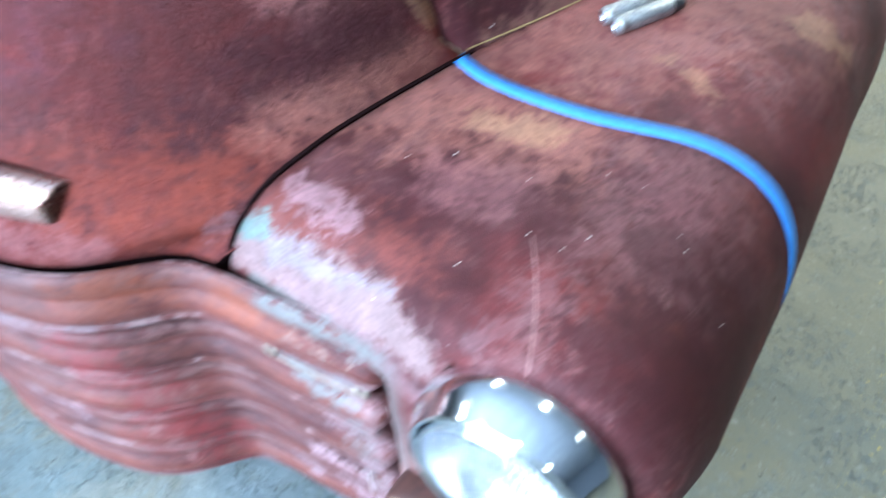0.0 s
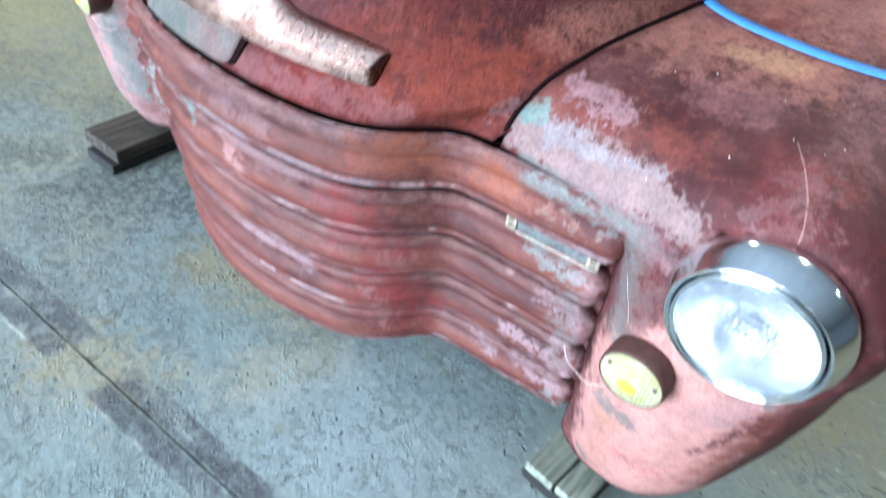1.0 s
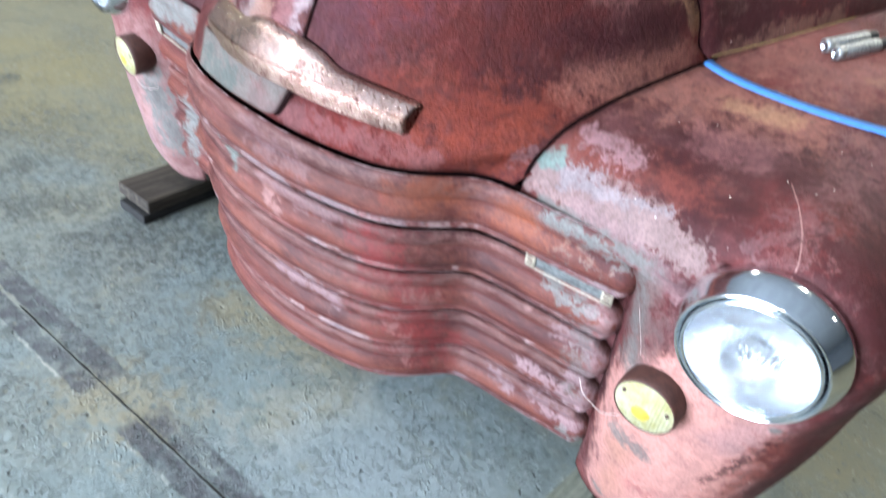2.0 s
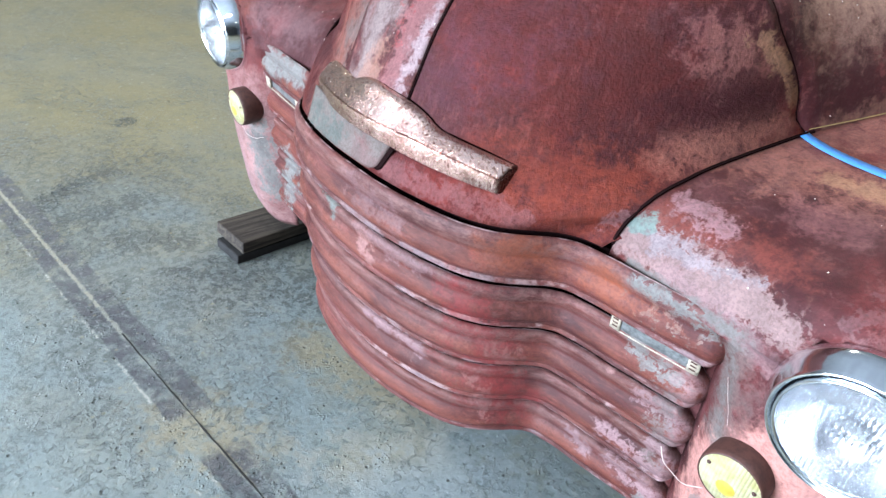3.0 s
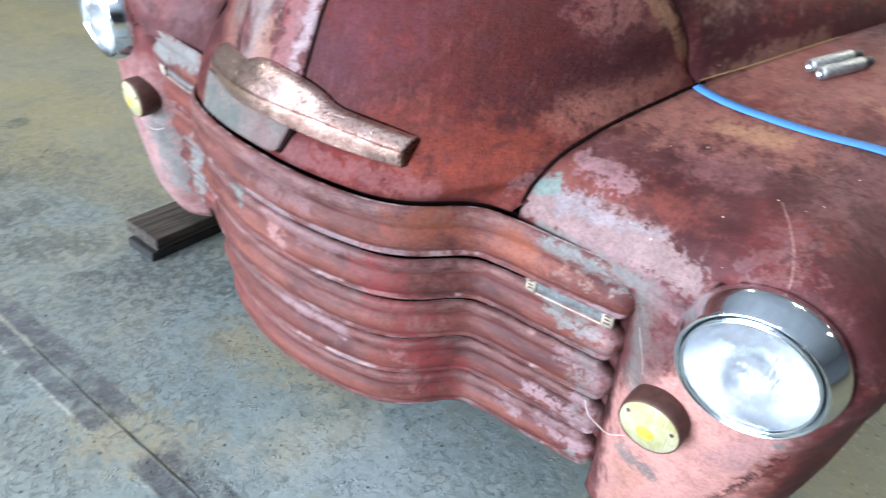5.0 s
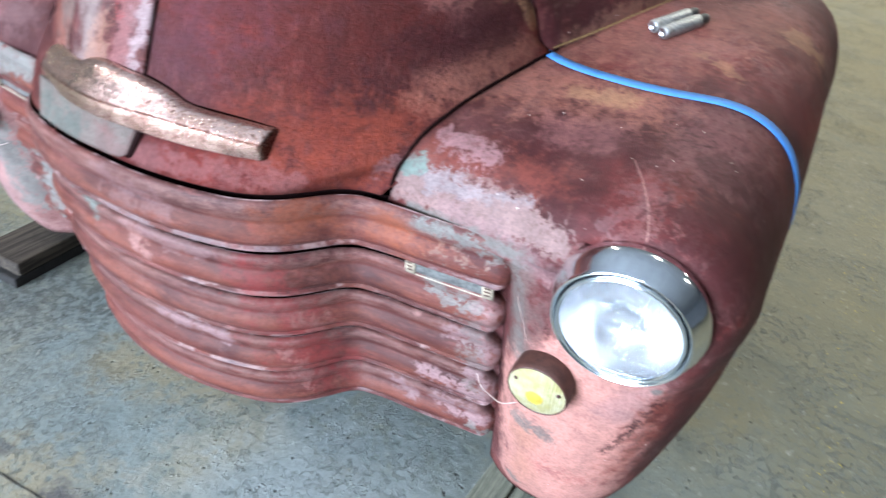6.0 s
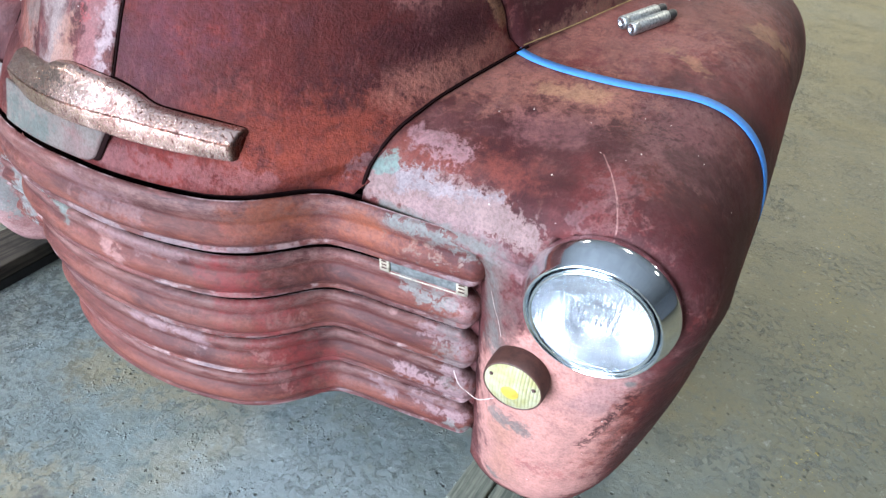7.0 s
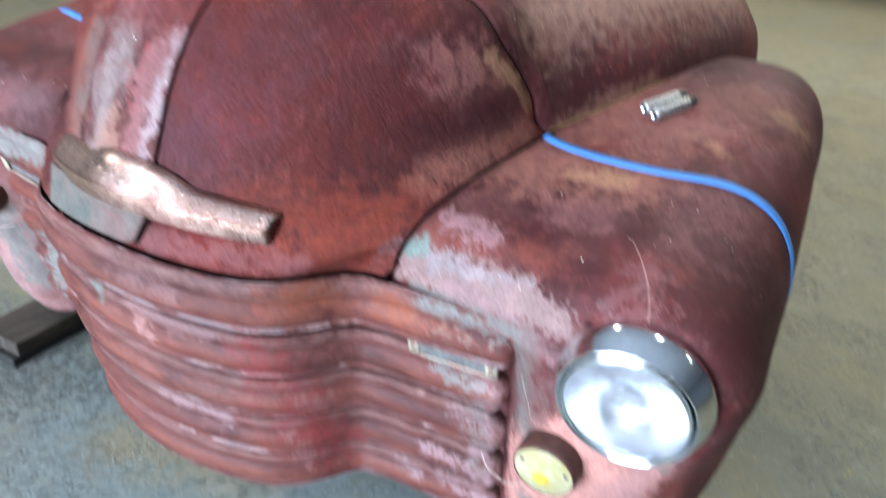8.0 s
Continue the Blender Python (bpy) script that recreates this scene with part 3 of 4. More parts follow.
    rim = n.math("MULTIPLY", n.math("MULTIPLY", n.step(flake, 0.52, 0.565), field), n.math("SUBTRACT", 1.0, chip))
    crumb = n.math("MULTIPLY", n.step(n.voronoi(95, shift=(0.2, 0.6, 0)), 0.34, 0.12), n.step(n.noise(9, 5, 0.65, shift=(4, 6, 0)), 0.52, 0.60))
    col = n.mix(n.math("MULTIPLY", chip, 0.48), col, (0.085, 0.104, 0.100))
    col = n.mix(n.math("MULTIPLY", n.math("MAXIMUM", rim, crumb), 0.30), col, (0.36, 0.39, 0.36))
    high = n.math("ADD", n.math("MULTIPLY", fine, 0.18), n.math("MULTIPLY", grains[1], -0.6))
    high = n.math("ADD", high, n.math("ADD", n.math("MULTIPLY", rim, 0.35), n.math("MULTIPLY", crumb, 0.6)))
    n.bump(n.math("SUBTRACT", high, n.math("ADD", n.math("MULTIPLY", pits, 0.7), n.math("MULTIPLY", chip, 0.8))), 0.9, 0.0075)
    return n.done(col, n.math("ADD", n.math("MULTIPLY", mid, 0.3), 0.48), 0, 0.4)


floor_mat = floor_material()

crack_mat = plain("floor_crack", (0.022, 0.021, 0.018), 0.9, 0, 0.3, 50, 0.2)
wall_mat = plain("hall_wall_paint", (0.17, 0.19, 0.21), 0.8, 0, 0.1, 2, 0.2)
ceil_mat = plain("hall_ceiling_board", (0.36, 0.39, 0.43), 0.8, 0, 0.08, 2)
steel_mat = plain("tube_housing", (0.7, 0.7, 0.68), 0.5)
def timber(name, colour, dark, rough=0.85):
    """Weathered board: grain along its length, end checks and grime."""
    n = Nodes(name)
    line, blot = n.noise(70, 6, 0.7, (1, 0.045, 1), warp=0.3), n.noise(14, 6, 0.65)
    col = n.mix(n.step(line, 0.40, 0.62), colour, dark)
    col = n.mix(n.math("MULTIPLY", n.step(blot, 0.48, 0.68), 0.6), col, dark)
    n.bump(line, 0.5, 0.002)
    return n.done(col, rough, 0.0, 0.3)


plank_dark = plain("oily_timber", (0.010, 0.009, 0.008), 0.85, 0, 0.3, 30, 0.4)
plank_top = timber("oily_timber_top", (0.062, 0.050, 0.038), (0.020, 0.016, 0.013))
plank_grey = timber("grey_timber", (0.26, 0.265, 0.205), (0.105, 0.115, 0.092), 0.75)

lamp_mat = bpy.data.materials.new("lit_tube")
lamp_mat.use_nodes = True
lamp_mat.node_tree.nodes["Principled BSDF"].inputs["Emission Color"].default_value = (1.0, 0.94, 0.82, 1)
lamp_mat.node_tree.nodes["Principled BSDF"].inputs["Emission Strength"].default_value = 12


# ---------------------------------------------------------------- mesh helpers
def part(name, geo, material, parent=None, label="", at=(0, 0, 0), smooth=True, thick=0.0, bevel=0.0, flip=False, sharp=0):
    """One mesh object from (verts, faces); under parent when there is one."""
    verts, faces = geo
    me = bpy.data.meshes.new(name)
    me.from_pydata([tuple(v) for v in verts], [], [tuple(reversed(f)) if flip else tuple(f) for f in faces])
    me.validate()
    me.polygons.foreach_set("use_smooth", [smooth] * len(me.polygons))
    if sharp:
        me.set_sharp_from_angle(angle=radians(sharp))
    me.materials.append(material)
    ob = new(name, me)
    ob.location = at
    if parent is not None:
        ob.parent = parent
    if thick:
        mod = ob.modifiers.new("thickness", "SOLIDIFY")
        mod.thickness, mod.offset = thick, -1.0
    if bevel:
        mod = ob.modifiers.new("edge", "BEVEL")
        mod.width, mod.segments = bevel, 2
    if label:
        tagged(ob, label)
    return ob


def grid(rows, close=False):
    """Verts and faces of a sheet of points, row by row."""
    nr, nc = len(rows), len(rows[0])
    verts = [p for r in rows for p in r]
    faces = []
    for i in range(nr - 1):
        for j in range(nc if close else nc - 1):
            k = (j + 1) % nc
            faces.append((i * nc + j, i * nc + k, (i + 1) * nc + k, (i + 1) * nc + j))
    return verts, faces


def mirrored(geo):
    verts, faces = geo
    return [(-v[0], v[1], v[2]) for v in verts], [tuple(reversed(f)) for f in faces]


def joined(*geos):
    verts, faces = [], []
    for v, f in geos:
        k = len(verts)
        verts += list(v)
        faces += [tuple(i + k for i in q) for q in f]
    return verts, faces


def box(x0, x1, y0, y1, z0, z1):
    v = [(x, y, z) for z in (z0, z1) for y in (y0, y1) for x in (x0, x1)]
    return v, [(0, 2, 3, 1), (4, 5, 7, 6), (0, 1, 5, 4), (2, 6, 7, 3), (0, 4, 6, 2), (1, 3, 7, 5)]


def smooth_line(points, n):
    """n points on a smooth curve through the given ones."""
    p = np.array(points, float)
    t = np.r_[0, np.cumsum(np.maximum(np.linalg.norm(np.diff(p, axis=0), axis=1), 1e-9))]
    m = np.gradient(p, t, axis=0)
    out = []
    for u in np.linspace(0, t[-1], n):
        i = min(int(np.searchsorted(t, u, "right")) - 1, len(t) - 2)
        h = t[i + 1] - t[i]
        s = (u - t[i]) / h
        out.append((2 * s**3 - 3 * s**2 + 1) * p[i] + (s**3 - 2 * s**2 + s) * h * m[i] + (3 * s**2 - 2 * s**3) * p[i + 1] + (s**3 - s**2) * h * m[i + 1])
    return np.array(out)


def curve_fn(points, n=400):
    """A smooth function y(x) through the given points, kept constant in slope outside."""
    line = smooth_line(points, n)
    return lambda x: float(np.interp(x, line[:, 0], line[:, 1]))


def lathe(profile, centre, axis, steps=64, cap=False):
    """A surface of revolution. profile: (along the axis, radius)."""
    a = Vector(axis).normalized()
    u = a.cross(Vector((0, 0, 1))).normalized()
    w = a.cross(u)
    rows = []
    for d, r in profile:
        rows.append([tuple(Vector(centre) + a * d + (u * math.cos(q) + w * math.sin(q)) * r) for q in (2 * math.pi * k / steps for k in range(steps))])
    verts, faces = grid(rows, close=True)
    if cap:
        faces.append(tuple(range(len(verts) - steps, len(verts))))
    return verts, faces


def tube(points, r, steps=8):
    """A round wire along a line of points."""
    p = [Vector(q) for q in points]
    rows = []
    for i, q in enumerate(p):
        d = (p[min(i + 1, len(p) - 1)] - p[max(i - 1, 0)]).normalized()
        u = d.cross(Vector((0.31, 0.2, 0.93))).normalized()
        w = d.cross(u)
        rows.append([tuple(q + (u * math.cos(a) + w * math.sin(a)) * r) for a in (2 * math.pi * k / steps for k in range(steps))])
    return grid(rows, close=True)


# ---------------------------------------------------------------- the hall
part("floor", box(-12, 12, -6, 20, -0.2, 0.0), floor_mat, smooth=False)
tagged(bpy.data.objects["floor"], "worn grey-green concrete workshop floor with sandy dust", "floor", kind="structure")
for name, b in (("wall_north", box(-12, 12, 20, 20.2, 0, 4)), ("wall_east", box(12, 12.2, -6.2, 20.2, 0, 4)), ("wall_west", box(-12.2, -12, -6.2, 20.2, 0, 4)),
                ("wall_south", joined(box(-12, -3.2, -6.2, -6, 0, 4), box(1.0, 12, -6.2, -6, 0, 4), box(-3.2, 1.0, -6.2, -6, 3.3, 4)))):
    tagged(part(name, b, wall_mat, smooth=False), "plain painted workshop wall", "wall", kind="structure")
tagged(part("ceiling", box(-12.2, 12.2, -6.2, 20.2, 4, 4.2), ceil_mat, smooth=False), "plain board workshop ceiling", "ceiling", kind="structure")

# ---------------------------------------------------------------- the truck
truck = new("pickup_truck")
tagged(truck, "vintage pickup truck in worn rust-red primer standing on concrete", "truck")

# how far the front lies behind the nose, across the width, at the foot of the hood
nose = curve_fn([(0, 0), (0.06, 0.001), (0.12, 0.008), (0.18, 0.021), (0.235, 0.040), (0.275, 0.068), (0.305, 0.105), (0.330, 0.138), (0.355, 0.157), (0.40, 0.169), (0.48, 0.178), (0.66, 0.202)])


def front(x, z):
    """The line of the grille bars' back at a height."""
    low = (0.72 - z) / 0.5
    return 0.445 + 0.068 * low + nose(abs(x) / (1 - 0.09 * low)) + 0.012 * low * min(abs(x) / 0.4, 1)


# fender: a line from the foot of its front up over the crown and back (y, z)
SPINE = smooth_line([(0.708, 0.145), (0.676, 0.205), (0.651, 0.31), (0.630, 0.42), (0.617, 0.53), (0.612, 0.62), (0.617, 0.69), (0.634, 0.755), (0.668, 0.802),
                     (0.73, 0.834), (0.80, 0.855), (0.88, 0.874), (0.95, 0.888), (1.05, 0.918), (1.15, 0.945), (1.25, 0.965), (1.35, 0.976), (1.45, 0.975),
                     (1.55, 0.96), (1.70, 0.915), (1.85, 0.84)], 110)
LAMP, LAMP_AXIS = Vector((0.783, 0.579, 0.689)), Vector((0.05, -1, -0.115)).normalized()
FAR_OUT = 0.024  # the far fender stands out a little more
FOG = Vector((0.698, 0.582, 0.522))
out_x = curve_fn([(0.10, 0.845), (0.20, 0.872), (0.32, 0.897), (0.45, 0.916), (0.60, 0.926), (0.75, 0.930), (1.0, 0.930)])


seam_x = curve_fn([(0.59, 0.392), (0.615, 0.400), (0.632, 0.404), (0.66, 0.416), (0.70, 0.430), (0.755, 0.445), (0.82, 0.463), (0.877, 0.479), (0.937, 0.494), (1.033, 0.540), (1.121, 0.583), (1.197, 0.614), (1.4, 0.667), (1.62, 0.708), (1.9, 0.75)])


def dome(x, y):
    """The crown's slight swell over the wheel."""
    w = min(max((y - 0.74) / 0.14, 0), 1) * min(max((1.30 - y) / 0.20, 0), 1)
    return 0.008 * w * math.sin(math.pi * min(max((x - 0.48) / 0.42, 0), 1))


def fender_sheet():
    tang = np.gradient(SPINE, axis=0)
    tang /= np.linalg.norm(tang, axis=1)[:, None]
    wide = np.array([tang[max(0, i - 14):i + 15].mean(0) for i in range(len(tang))])
    wide /= np.linalg.norm(wide, axis=1)[:, None]
    rows = []
    for (y, z), (ty, tz) in zip(SPINE, wide):
        ny, nz = -tz, ty
        crown = y > 0.64 and z > 0.72
        xin = 0.598 if z < 0.702 and not crown else seam_x(y)
        xo, xm = out_x(z) - 0.016 * min(max((y - 0.95) / 0.35, 0), 1), 0.75
        if not crown:
            xm = 0.70 + 0.05 * min(max((z - 0.2) / 0.5, 0), 1)
        row = []
        for k in range(14):
            x = xin + (xm - xin) * k / 13
            drop = 0.0
            if not crown and z < 0.702 and x < 0.685:
                drop = max(front(0.598, z) + 0.002 - y, 0.0) * min((0.685 - x) / 0.087, 1) ** 2 * min((0.702 - z) / 0.03, 1)
            row.append([x, drop])
        for k in range(1, 19):
            q = math.radians(90 * k / 18)
            row.append([xm + (xo - xm) * math.sin(q) ** (2 / 2.4), 0.22 * (1 - math.cos(q) ** (2 / 2.4))])
        deep = 0.22 * min(max((y - 0.66) / 0.2, 0), 1)
        row.append([xo - 0.004, 0.235])
        row.append([xo - 0.012, 0.24 + deep])
        pts = []
        for x, d in row:
            p = Vector((x, y - ny * d, z - nz * d))
            # the lamp's pod swells out of the front
            rel = p - LAMP
            along = rel.dot(LAMP_AXIS)
            far = (rel - LAMP_AXIS * along).length
            if far < 0.088 and p.y < 0.80:
                p += LAMP_AXIS * (-0.115 - along)
            elif along < -0.036 and far < 0.22 and p.y < 0.80:
                w = 1 - min(max((far - 0.106) / 0.085, 0), 1)
                w = w * w * (3 - 2 * w)
                p += LAMP_AXIS * (-0.036 - along) * w * 0.8
            p.z += dome(x, y) if crown else 0.0
            pts.append(tuple(p))
        rows.append(pts)
    return grid(rows)


sheet = fender_sheet()
far_verts, far_faces = mirrored(sheet)
far_verts = [(x - (FAR_OUT + 0.028 * min(max((0.58 - z) / 0.36, 0), 1)) * min(max((-x - 0.47) / 0.13, 0), 1), y, z) for x, y, z in far_verts]
for side, geo in (("", sheet), ("m", (far_verts, far_faces))):
    part("fender", geo, fender_paint if not side else far_fender_paint, truck, "rounded front fender in blotched red primer", thick=0.004)

# hood
hood_y = curve_fn([(0.70, 0.441), (0.74, 0.448), (0.80, 0.468), (0.87, 0.493), (0.95, 0.524), (1.0, 0.552), (1.05, 0.590), (1.10, 0.655), (1.15, 0.76), (1.19, 0.92), (1.21, 1.10), (1.22, 1.30)])
hood_a = curve_fn([(0.70, 0.50), (0.90, 0.497), (1.0, 0.487), (1.08, 0.465), (1.14, 0.38), (1.18, 0.27), (1.21, 0.15), (1.22, 0.03)])
hood_b = curve_fn([(0.70, 0.265), (0.80, 0.285), (0.825, 0.35), (0.85, 0.455), (0.875, 0.53), (0.90, 0.57), (1.0, 0.53), (1.08, 0.42), (1.14, 0.34), (1.22, 0.20)])
hood_e = curve_fn([(0.70, 2.0), (0.80, 2.0), (0.825, 1.65), (0.85, 1.3), (0.875, 1.08), (0.90, 1.0), (1.0, 0.95), (1.22, 0.95)])
seam_y = curve_fn([(0.70, 0.95), (0.86, 0.95), (0.885, 0.945), (0.905, 0.918), (0.95, 0.902), (1.0, 0.870), (1.05, 0.835), (1.10, 0.825), (1.15, 0.86), (1.19, 1.00), (1.22, 1.40)])


def hood_line(z, u):
    """A point of the hood's nose: height z, u from the centre line (0) to its rear seam (1)."""
    a, b = hood_a(z), hood_b(z)
    e = hood_e(z)
    c = min(max(1 - (seam_y(z) - hood_y(z)) / b, 0.0), 1.0) ** (1 / e)
    q = u * math.acos(c)
    x = a * math.sin(q)
    y = hood_y(z) + b * (1 - max(math.cos(q), 0) ** e)
    k = min(max((z - 0.715) / 0.10, 0), 1)
    k = 1 - k * k * (3 - 2 * k)
    x2 = 0.391 * u
    return (x + (x2 - x) * k, y + (front(x2, 0.72) - 0.003 - y) * k, z)


def hood_at(x, z):
    """How far back the hood lies at a place across it."""
    q = math.asin(min(abs(x) / hood_a(z), 1.0))
    return hood_y(z) + hood_b(z) * (1 - max(math.cos(q), 0) ** hood_e(z))


LEVELS = [0.722 + 0.498 * (i / 46) ** 1.0 for i in range(47)]


def nose_sheet(u0, u1, n, lift=0.0):
    rows = []
    for z in LEVELS:
        row = []
        for j in range(n + 1):
            p = hood_line(z, u0 + (u1 - u0) * j / n)
            row.append((p[0], p[1] - lift, p[2]))
        rows.append(row)
    return grid(rows)


half = nose_sheet(0.0, 1.0, 44)
hood = part("hood", joined(half, mirrored(half)), hood_paint, truck, "rounded alligator hood nose in rusty red primer", thick=0.003)


def strip_sheet():
    rows = []
    for z in LEVELS[8:]:
        row = []
        for j in range(19):
            x = -0.116 + 0.176 * j / 18
            y = hood_at(x, z)
            row.append((x, y - 0.004, z))
        rows.append(row)
    return grid(rows)


part("centre_strip", strip_sheet(), strip_paint, truck, "pale pinkish-grey strip down the middle of the hood", thick=0.004)
for s in (1, -1):
    pts = []
    for z in LEVELS[6:40]:
        x = 0.0625 if s > 0 else 0.1185
        pts.append((s * x, hood_at(x, z) - 0.001, z))
    part("strip_seam", tube(pts, 0.0016, 6), gap_shade, truck, "dark seam beside the hood strip")

# dark gap between hood and fender
gap = [(seam_x(y) - 0.0015, y, z) for y, z in SPINE if z > 0.715 and y < 0.955]
for s in (1, -1):
    part("fender_seam", tube([(s * x, y - 0.0022, z + 0.0010) for x, y, z in gap], 0.0030, 8), gap_shade, truck, "black gap between hood and fender")

# hood sides run back to the cowl
side_rows = []
for z in [0.80 + 0.42 * i / 24 for i in range(25)]:
    x0, y0, _ = hood_line(z, 1.0)
    row = []
    for j in range(15):
        k = j / 14
        yy = y0 + 0.0025 + (1.76 - y0) * k
        row.append((x0 + (seam_x(max(yy, 0.937)) - 0.494) * min(1, x0 / 0.45), yy, z + 0.02 * k * (1 - (x0 / 0.5))))
    side_rows.append(row)
side = grid(side_rows)
for geo in (side, mirrored(side)):
    part("hood_side", geo, side_paint, truck, "side panel of the hood, streaked brown and red", thick=0.003)
back_x, _, back_z = side_rows[-1][-1]
top_rows = []
for i in range(33):
    u = i / 16 - 1
    x0, y0, z0 = hood_line(1.22, abs(u))
    x0 = math.copysign(x0, u)
    top_rows.append([(x0 + (u * back_x - x0) * k / 10, y0 + (1.76 - y0) * k / 10, z0 + (back_z - z0) * k / 10) for k in range(11)])
part("hood_top", grid(top_rows), side_paint, truck, "flat top of the hood in brown and red primer", thick=0.003)
seam_pts = [hood_line(z, 1.0) for z in LEVELS if 0.875 < z < 1.205]
for s in (1, -1):
    part("hood_seam", tube([(s * (p[0] + 0.0005), p[1] + 0.003, p[2]) for p in seam_pts], 0.0008, 6), gap_shade, truck, "dark upright seam of the hood")
firewall = [(-0.66, 1.76, 0.5), (0.66, 1.76, 0.5), (0.66, 1.76, 1.0), (0.5, 1.76, 1.2), (0.1, 1.76, 1.245), (-0.1, 1.76, 1.245), (-0.5, 1.76, 1.2), (-0.66, 1.76, 1.0)]
# added black sheet: stands for shade under the hood and hides the floor
part("under_hood_shade", box(-0.40, 0.40, 0.68, 1.50, 0.58, 0.60), gap_shade, truck, "added black sheet standing for the shade under the hood")
part("firewall", (firewall, [tuple(range(8))]), gap_shade, truck, thick=0.01)

def far_side(x):
    """The far end of the grille reaches out as much as its fender."""
    return x - 2.2 * FAR_OUT * min(max((-x - 0.40) / 0.18, 0), 1)


# grille bars
PITCH, TOP = 0.0965, 0.716
SECTION = smooth_line([(0.0080, -0.0112), (0.0122, -0.0126), (0.0173, -0.0170), (0.0190, -0.0240), (0.0181, -0.030), (0.0166, -0.0375), (0.0166, -0.0405), (0.0202, -0.046), (0.0256, -0.056), (0.0276, -0.066), (0.0262, -0.0745), (0.0238, -0.0790), (0.0262, -0.0864), (0.0255, -0.0892), (0.016, -0.0896)], 52)
ENDS = [0.612, 0.604, 0.606, 0.607, 0.606]
slant = curve_fn([(-0.092, 0.004), (-0.078, 0.0), (-0.06, 0.001), (-0.045, 0.006), (-0.03, 0.014), (-0.012, 0.024), (0.0, 0.030)])


def bar_sheet(i):
    top, end = TOP - PITCH * i, ENDS[i]
    xs = [-end * math.cos(math.pi * k / 150) for k in range(151)]
    rows = []
    for x in xs:
        edge = max(0.0, 1 - ((abs(x) - (end - 0.026)) / 0.026) ** 2) ** 0.5 if abs(x) > end - 0.026 else 1.0
        slope = (front(abs(x) + 0.004, top) - front(abs(x) - 0.004, top)) / 0.008
        nx, ny = (slope / math.hypot(slope, 1)) * (1 if x > 0 else -1), -1 / math.hypot(slope, 1)
        row = []
        for d, dz in SECTION:
            zz = top + 0.002 - 0.030 + (dz + 0.030) * (0.55 + 0.45 * edge)
            zz += 0.0100 * min(max((dz + 0.0240) / 0.0128, 0.0), 1.0) if i == 0 else 0.0
            dd = (d + 0.010) * edge - 0.010
            far = min(max((abs(x) - 0.50) / (end - 0.50), 0), 1)
            xx = x - math.copysign(slant(dz) * far * far, x)
            row.append((far_side(xx) - (0.012 * i * far if x < 0 else 0.0) + nx * dd, front(xx, zz) + ny * dd, zz))
        rows.append(row)
    return grid(rows)


for i in range(5):
    part("grille_bar", bar_sheet(i), bar_paint, truck, "pressed double-ribbed grille bar, rusty with bare patches", thick=0.0015)
# black sheet behind the bars draws the shade in their gaps
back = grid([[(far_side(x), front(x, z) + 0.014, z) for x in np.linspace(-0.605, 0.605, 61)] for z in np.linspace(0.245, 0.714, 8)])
part("grille_gap_shade", back, gap_shade, truck, "black sheet behind the grille bars, standing for the shade in their gaps", thick=0.002)
for s in (1, -1):
    lip = grid([[(far_side(s * x), front(x, z) + 0.010, z) for x in (0.570, 0.580, 0.588, 0.594, 0.600)] for z in np.linspace(0.225, 0.712, 12)])
    part("grille_flange", lip, fender_paint, truck, "grey-pink flange beside the grille bars", thick=0.002)
# black sheets put in for the shade under the fenders' front edges
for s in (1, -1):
    shade_sheet = grid([[(far_side(s * x), front(x, 0.72) + 0.020, z) for x in np.linspace(0.394, 0.62, 18)] for z in np.linspace(0.695, 0.734, 4)])
    part("fender_gap_shade", shade_sheet, gap_shade, truck, "black sheet standing for the shade under the fender's front edge", thick=0.002)
# a black line draws the shade under the hood's lip
lip_pts = [(x, front(x, 0.72) + 0.004, 0.7185) for x in np.linspace(-0.392, 0.392, 81)]
part("hood_lip_shade", tube(lip_pts, 0.0015, 8), gap_shade, truck, "black line drawing the shade in the gap under the hood's front edge")

# plate at the foot of the strip, its free end cut aslant and curled off the hood
plate_rows, notch_rows = [], []
for z in np.linspace(0.7275, 0.790, 14):
    end = 0.0505 + 0.42 * (z - 0.728) - 0.012 * max(0.0, 1 - (z - 0.7275) / 0.012) ** 2
    plate_rows.append([(x, front(x, 0.73) - 0.007 + (z - 0.728) * 0.24 + 0.16 * max(0.0, x - end + 0.016), z) for x in np.linspace(-0.172, end, 40)])
    if z > 0.731:
        notch_rows.append([(end + w, front(end, 0.73) - 0.0042 + (z - 0.728) * 0.24, z) for w in (0.0004, 0.005, 0.0105)])
part("latch_plate", grid(plate_rows), grey_plate_mat, truck, "grey-green latch plate under the emblem", thick=0.005)
part("latch_notch", grid(notch_rows), gap_shade, truck, "dark slot at the end of the latch plate", thick=0.0015)


# emblem across the nose: two wings and a raised middle, creased along its length
emblem_top = curve_fn([(-0.178, 0.830), (-0.10, 0.836), (-0.066, 0.838), (-0.050, 0.846), (-0.03, 0.851), (0.03, 0.852), (0.08, 0.846), (0.110, 0.837), (0.135, 0.8255), (0.16, 0.8215), (0.21, 0.8150), (0.266, 0.8060)])
emblem_foot = curve_fn([(-0.178, 0.782), (-0.10, 0.779), (0.0, 0.780), (0.06, 0.7805), (0.13, 0.7755), (0.20, 0.7700), (0.266, 0.7650)])
emblem_crease = curve_fn([(-0.178, 0.806), (0.0, 0.8095), (0.06, 0.8110), (0.12, 0.8095), (0.17, 0.8045), (0.22, 0.7975), (0.266, 0.7900)])


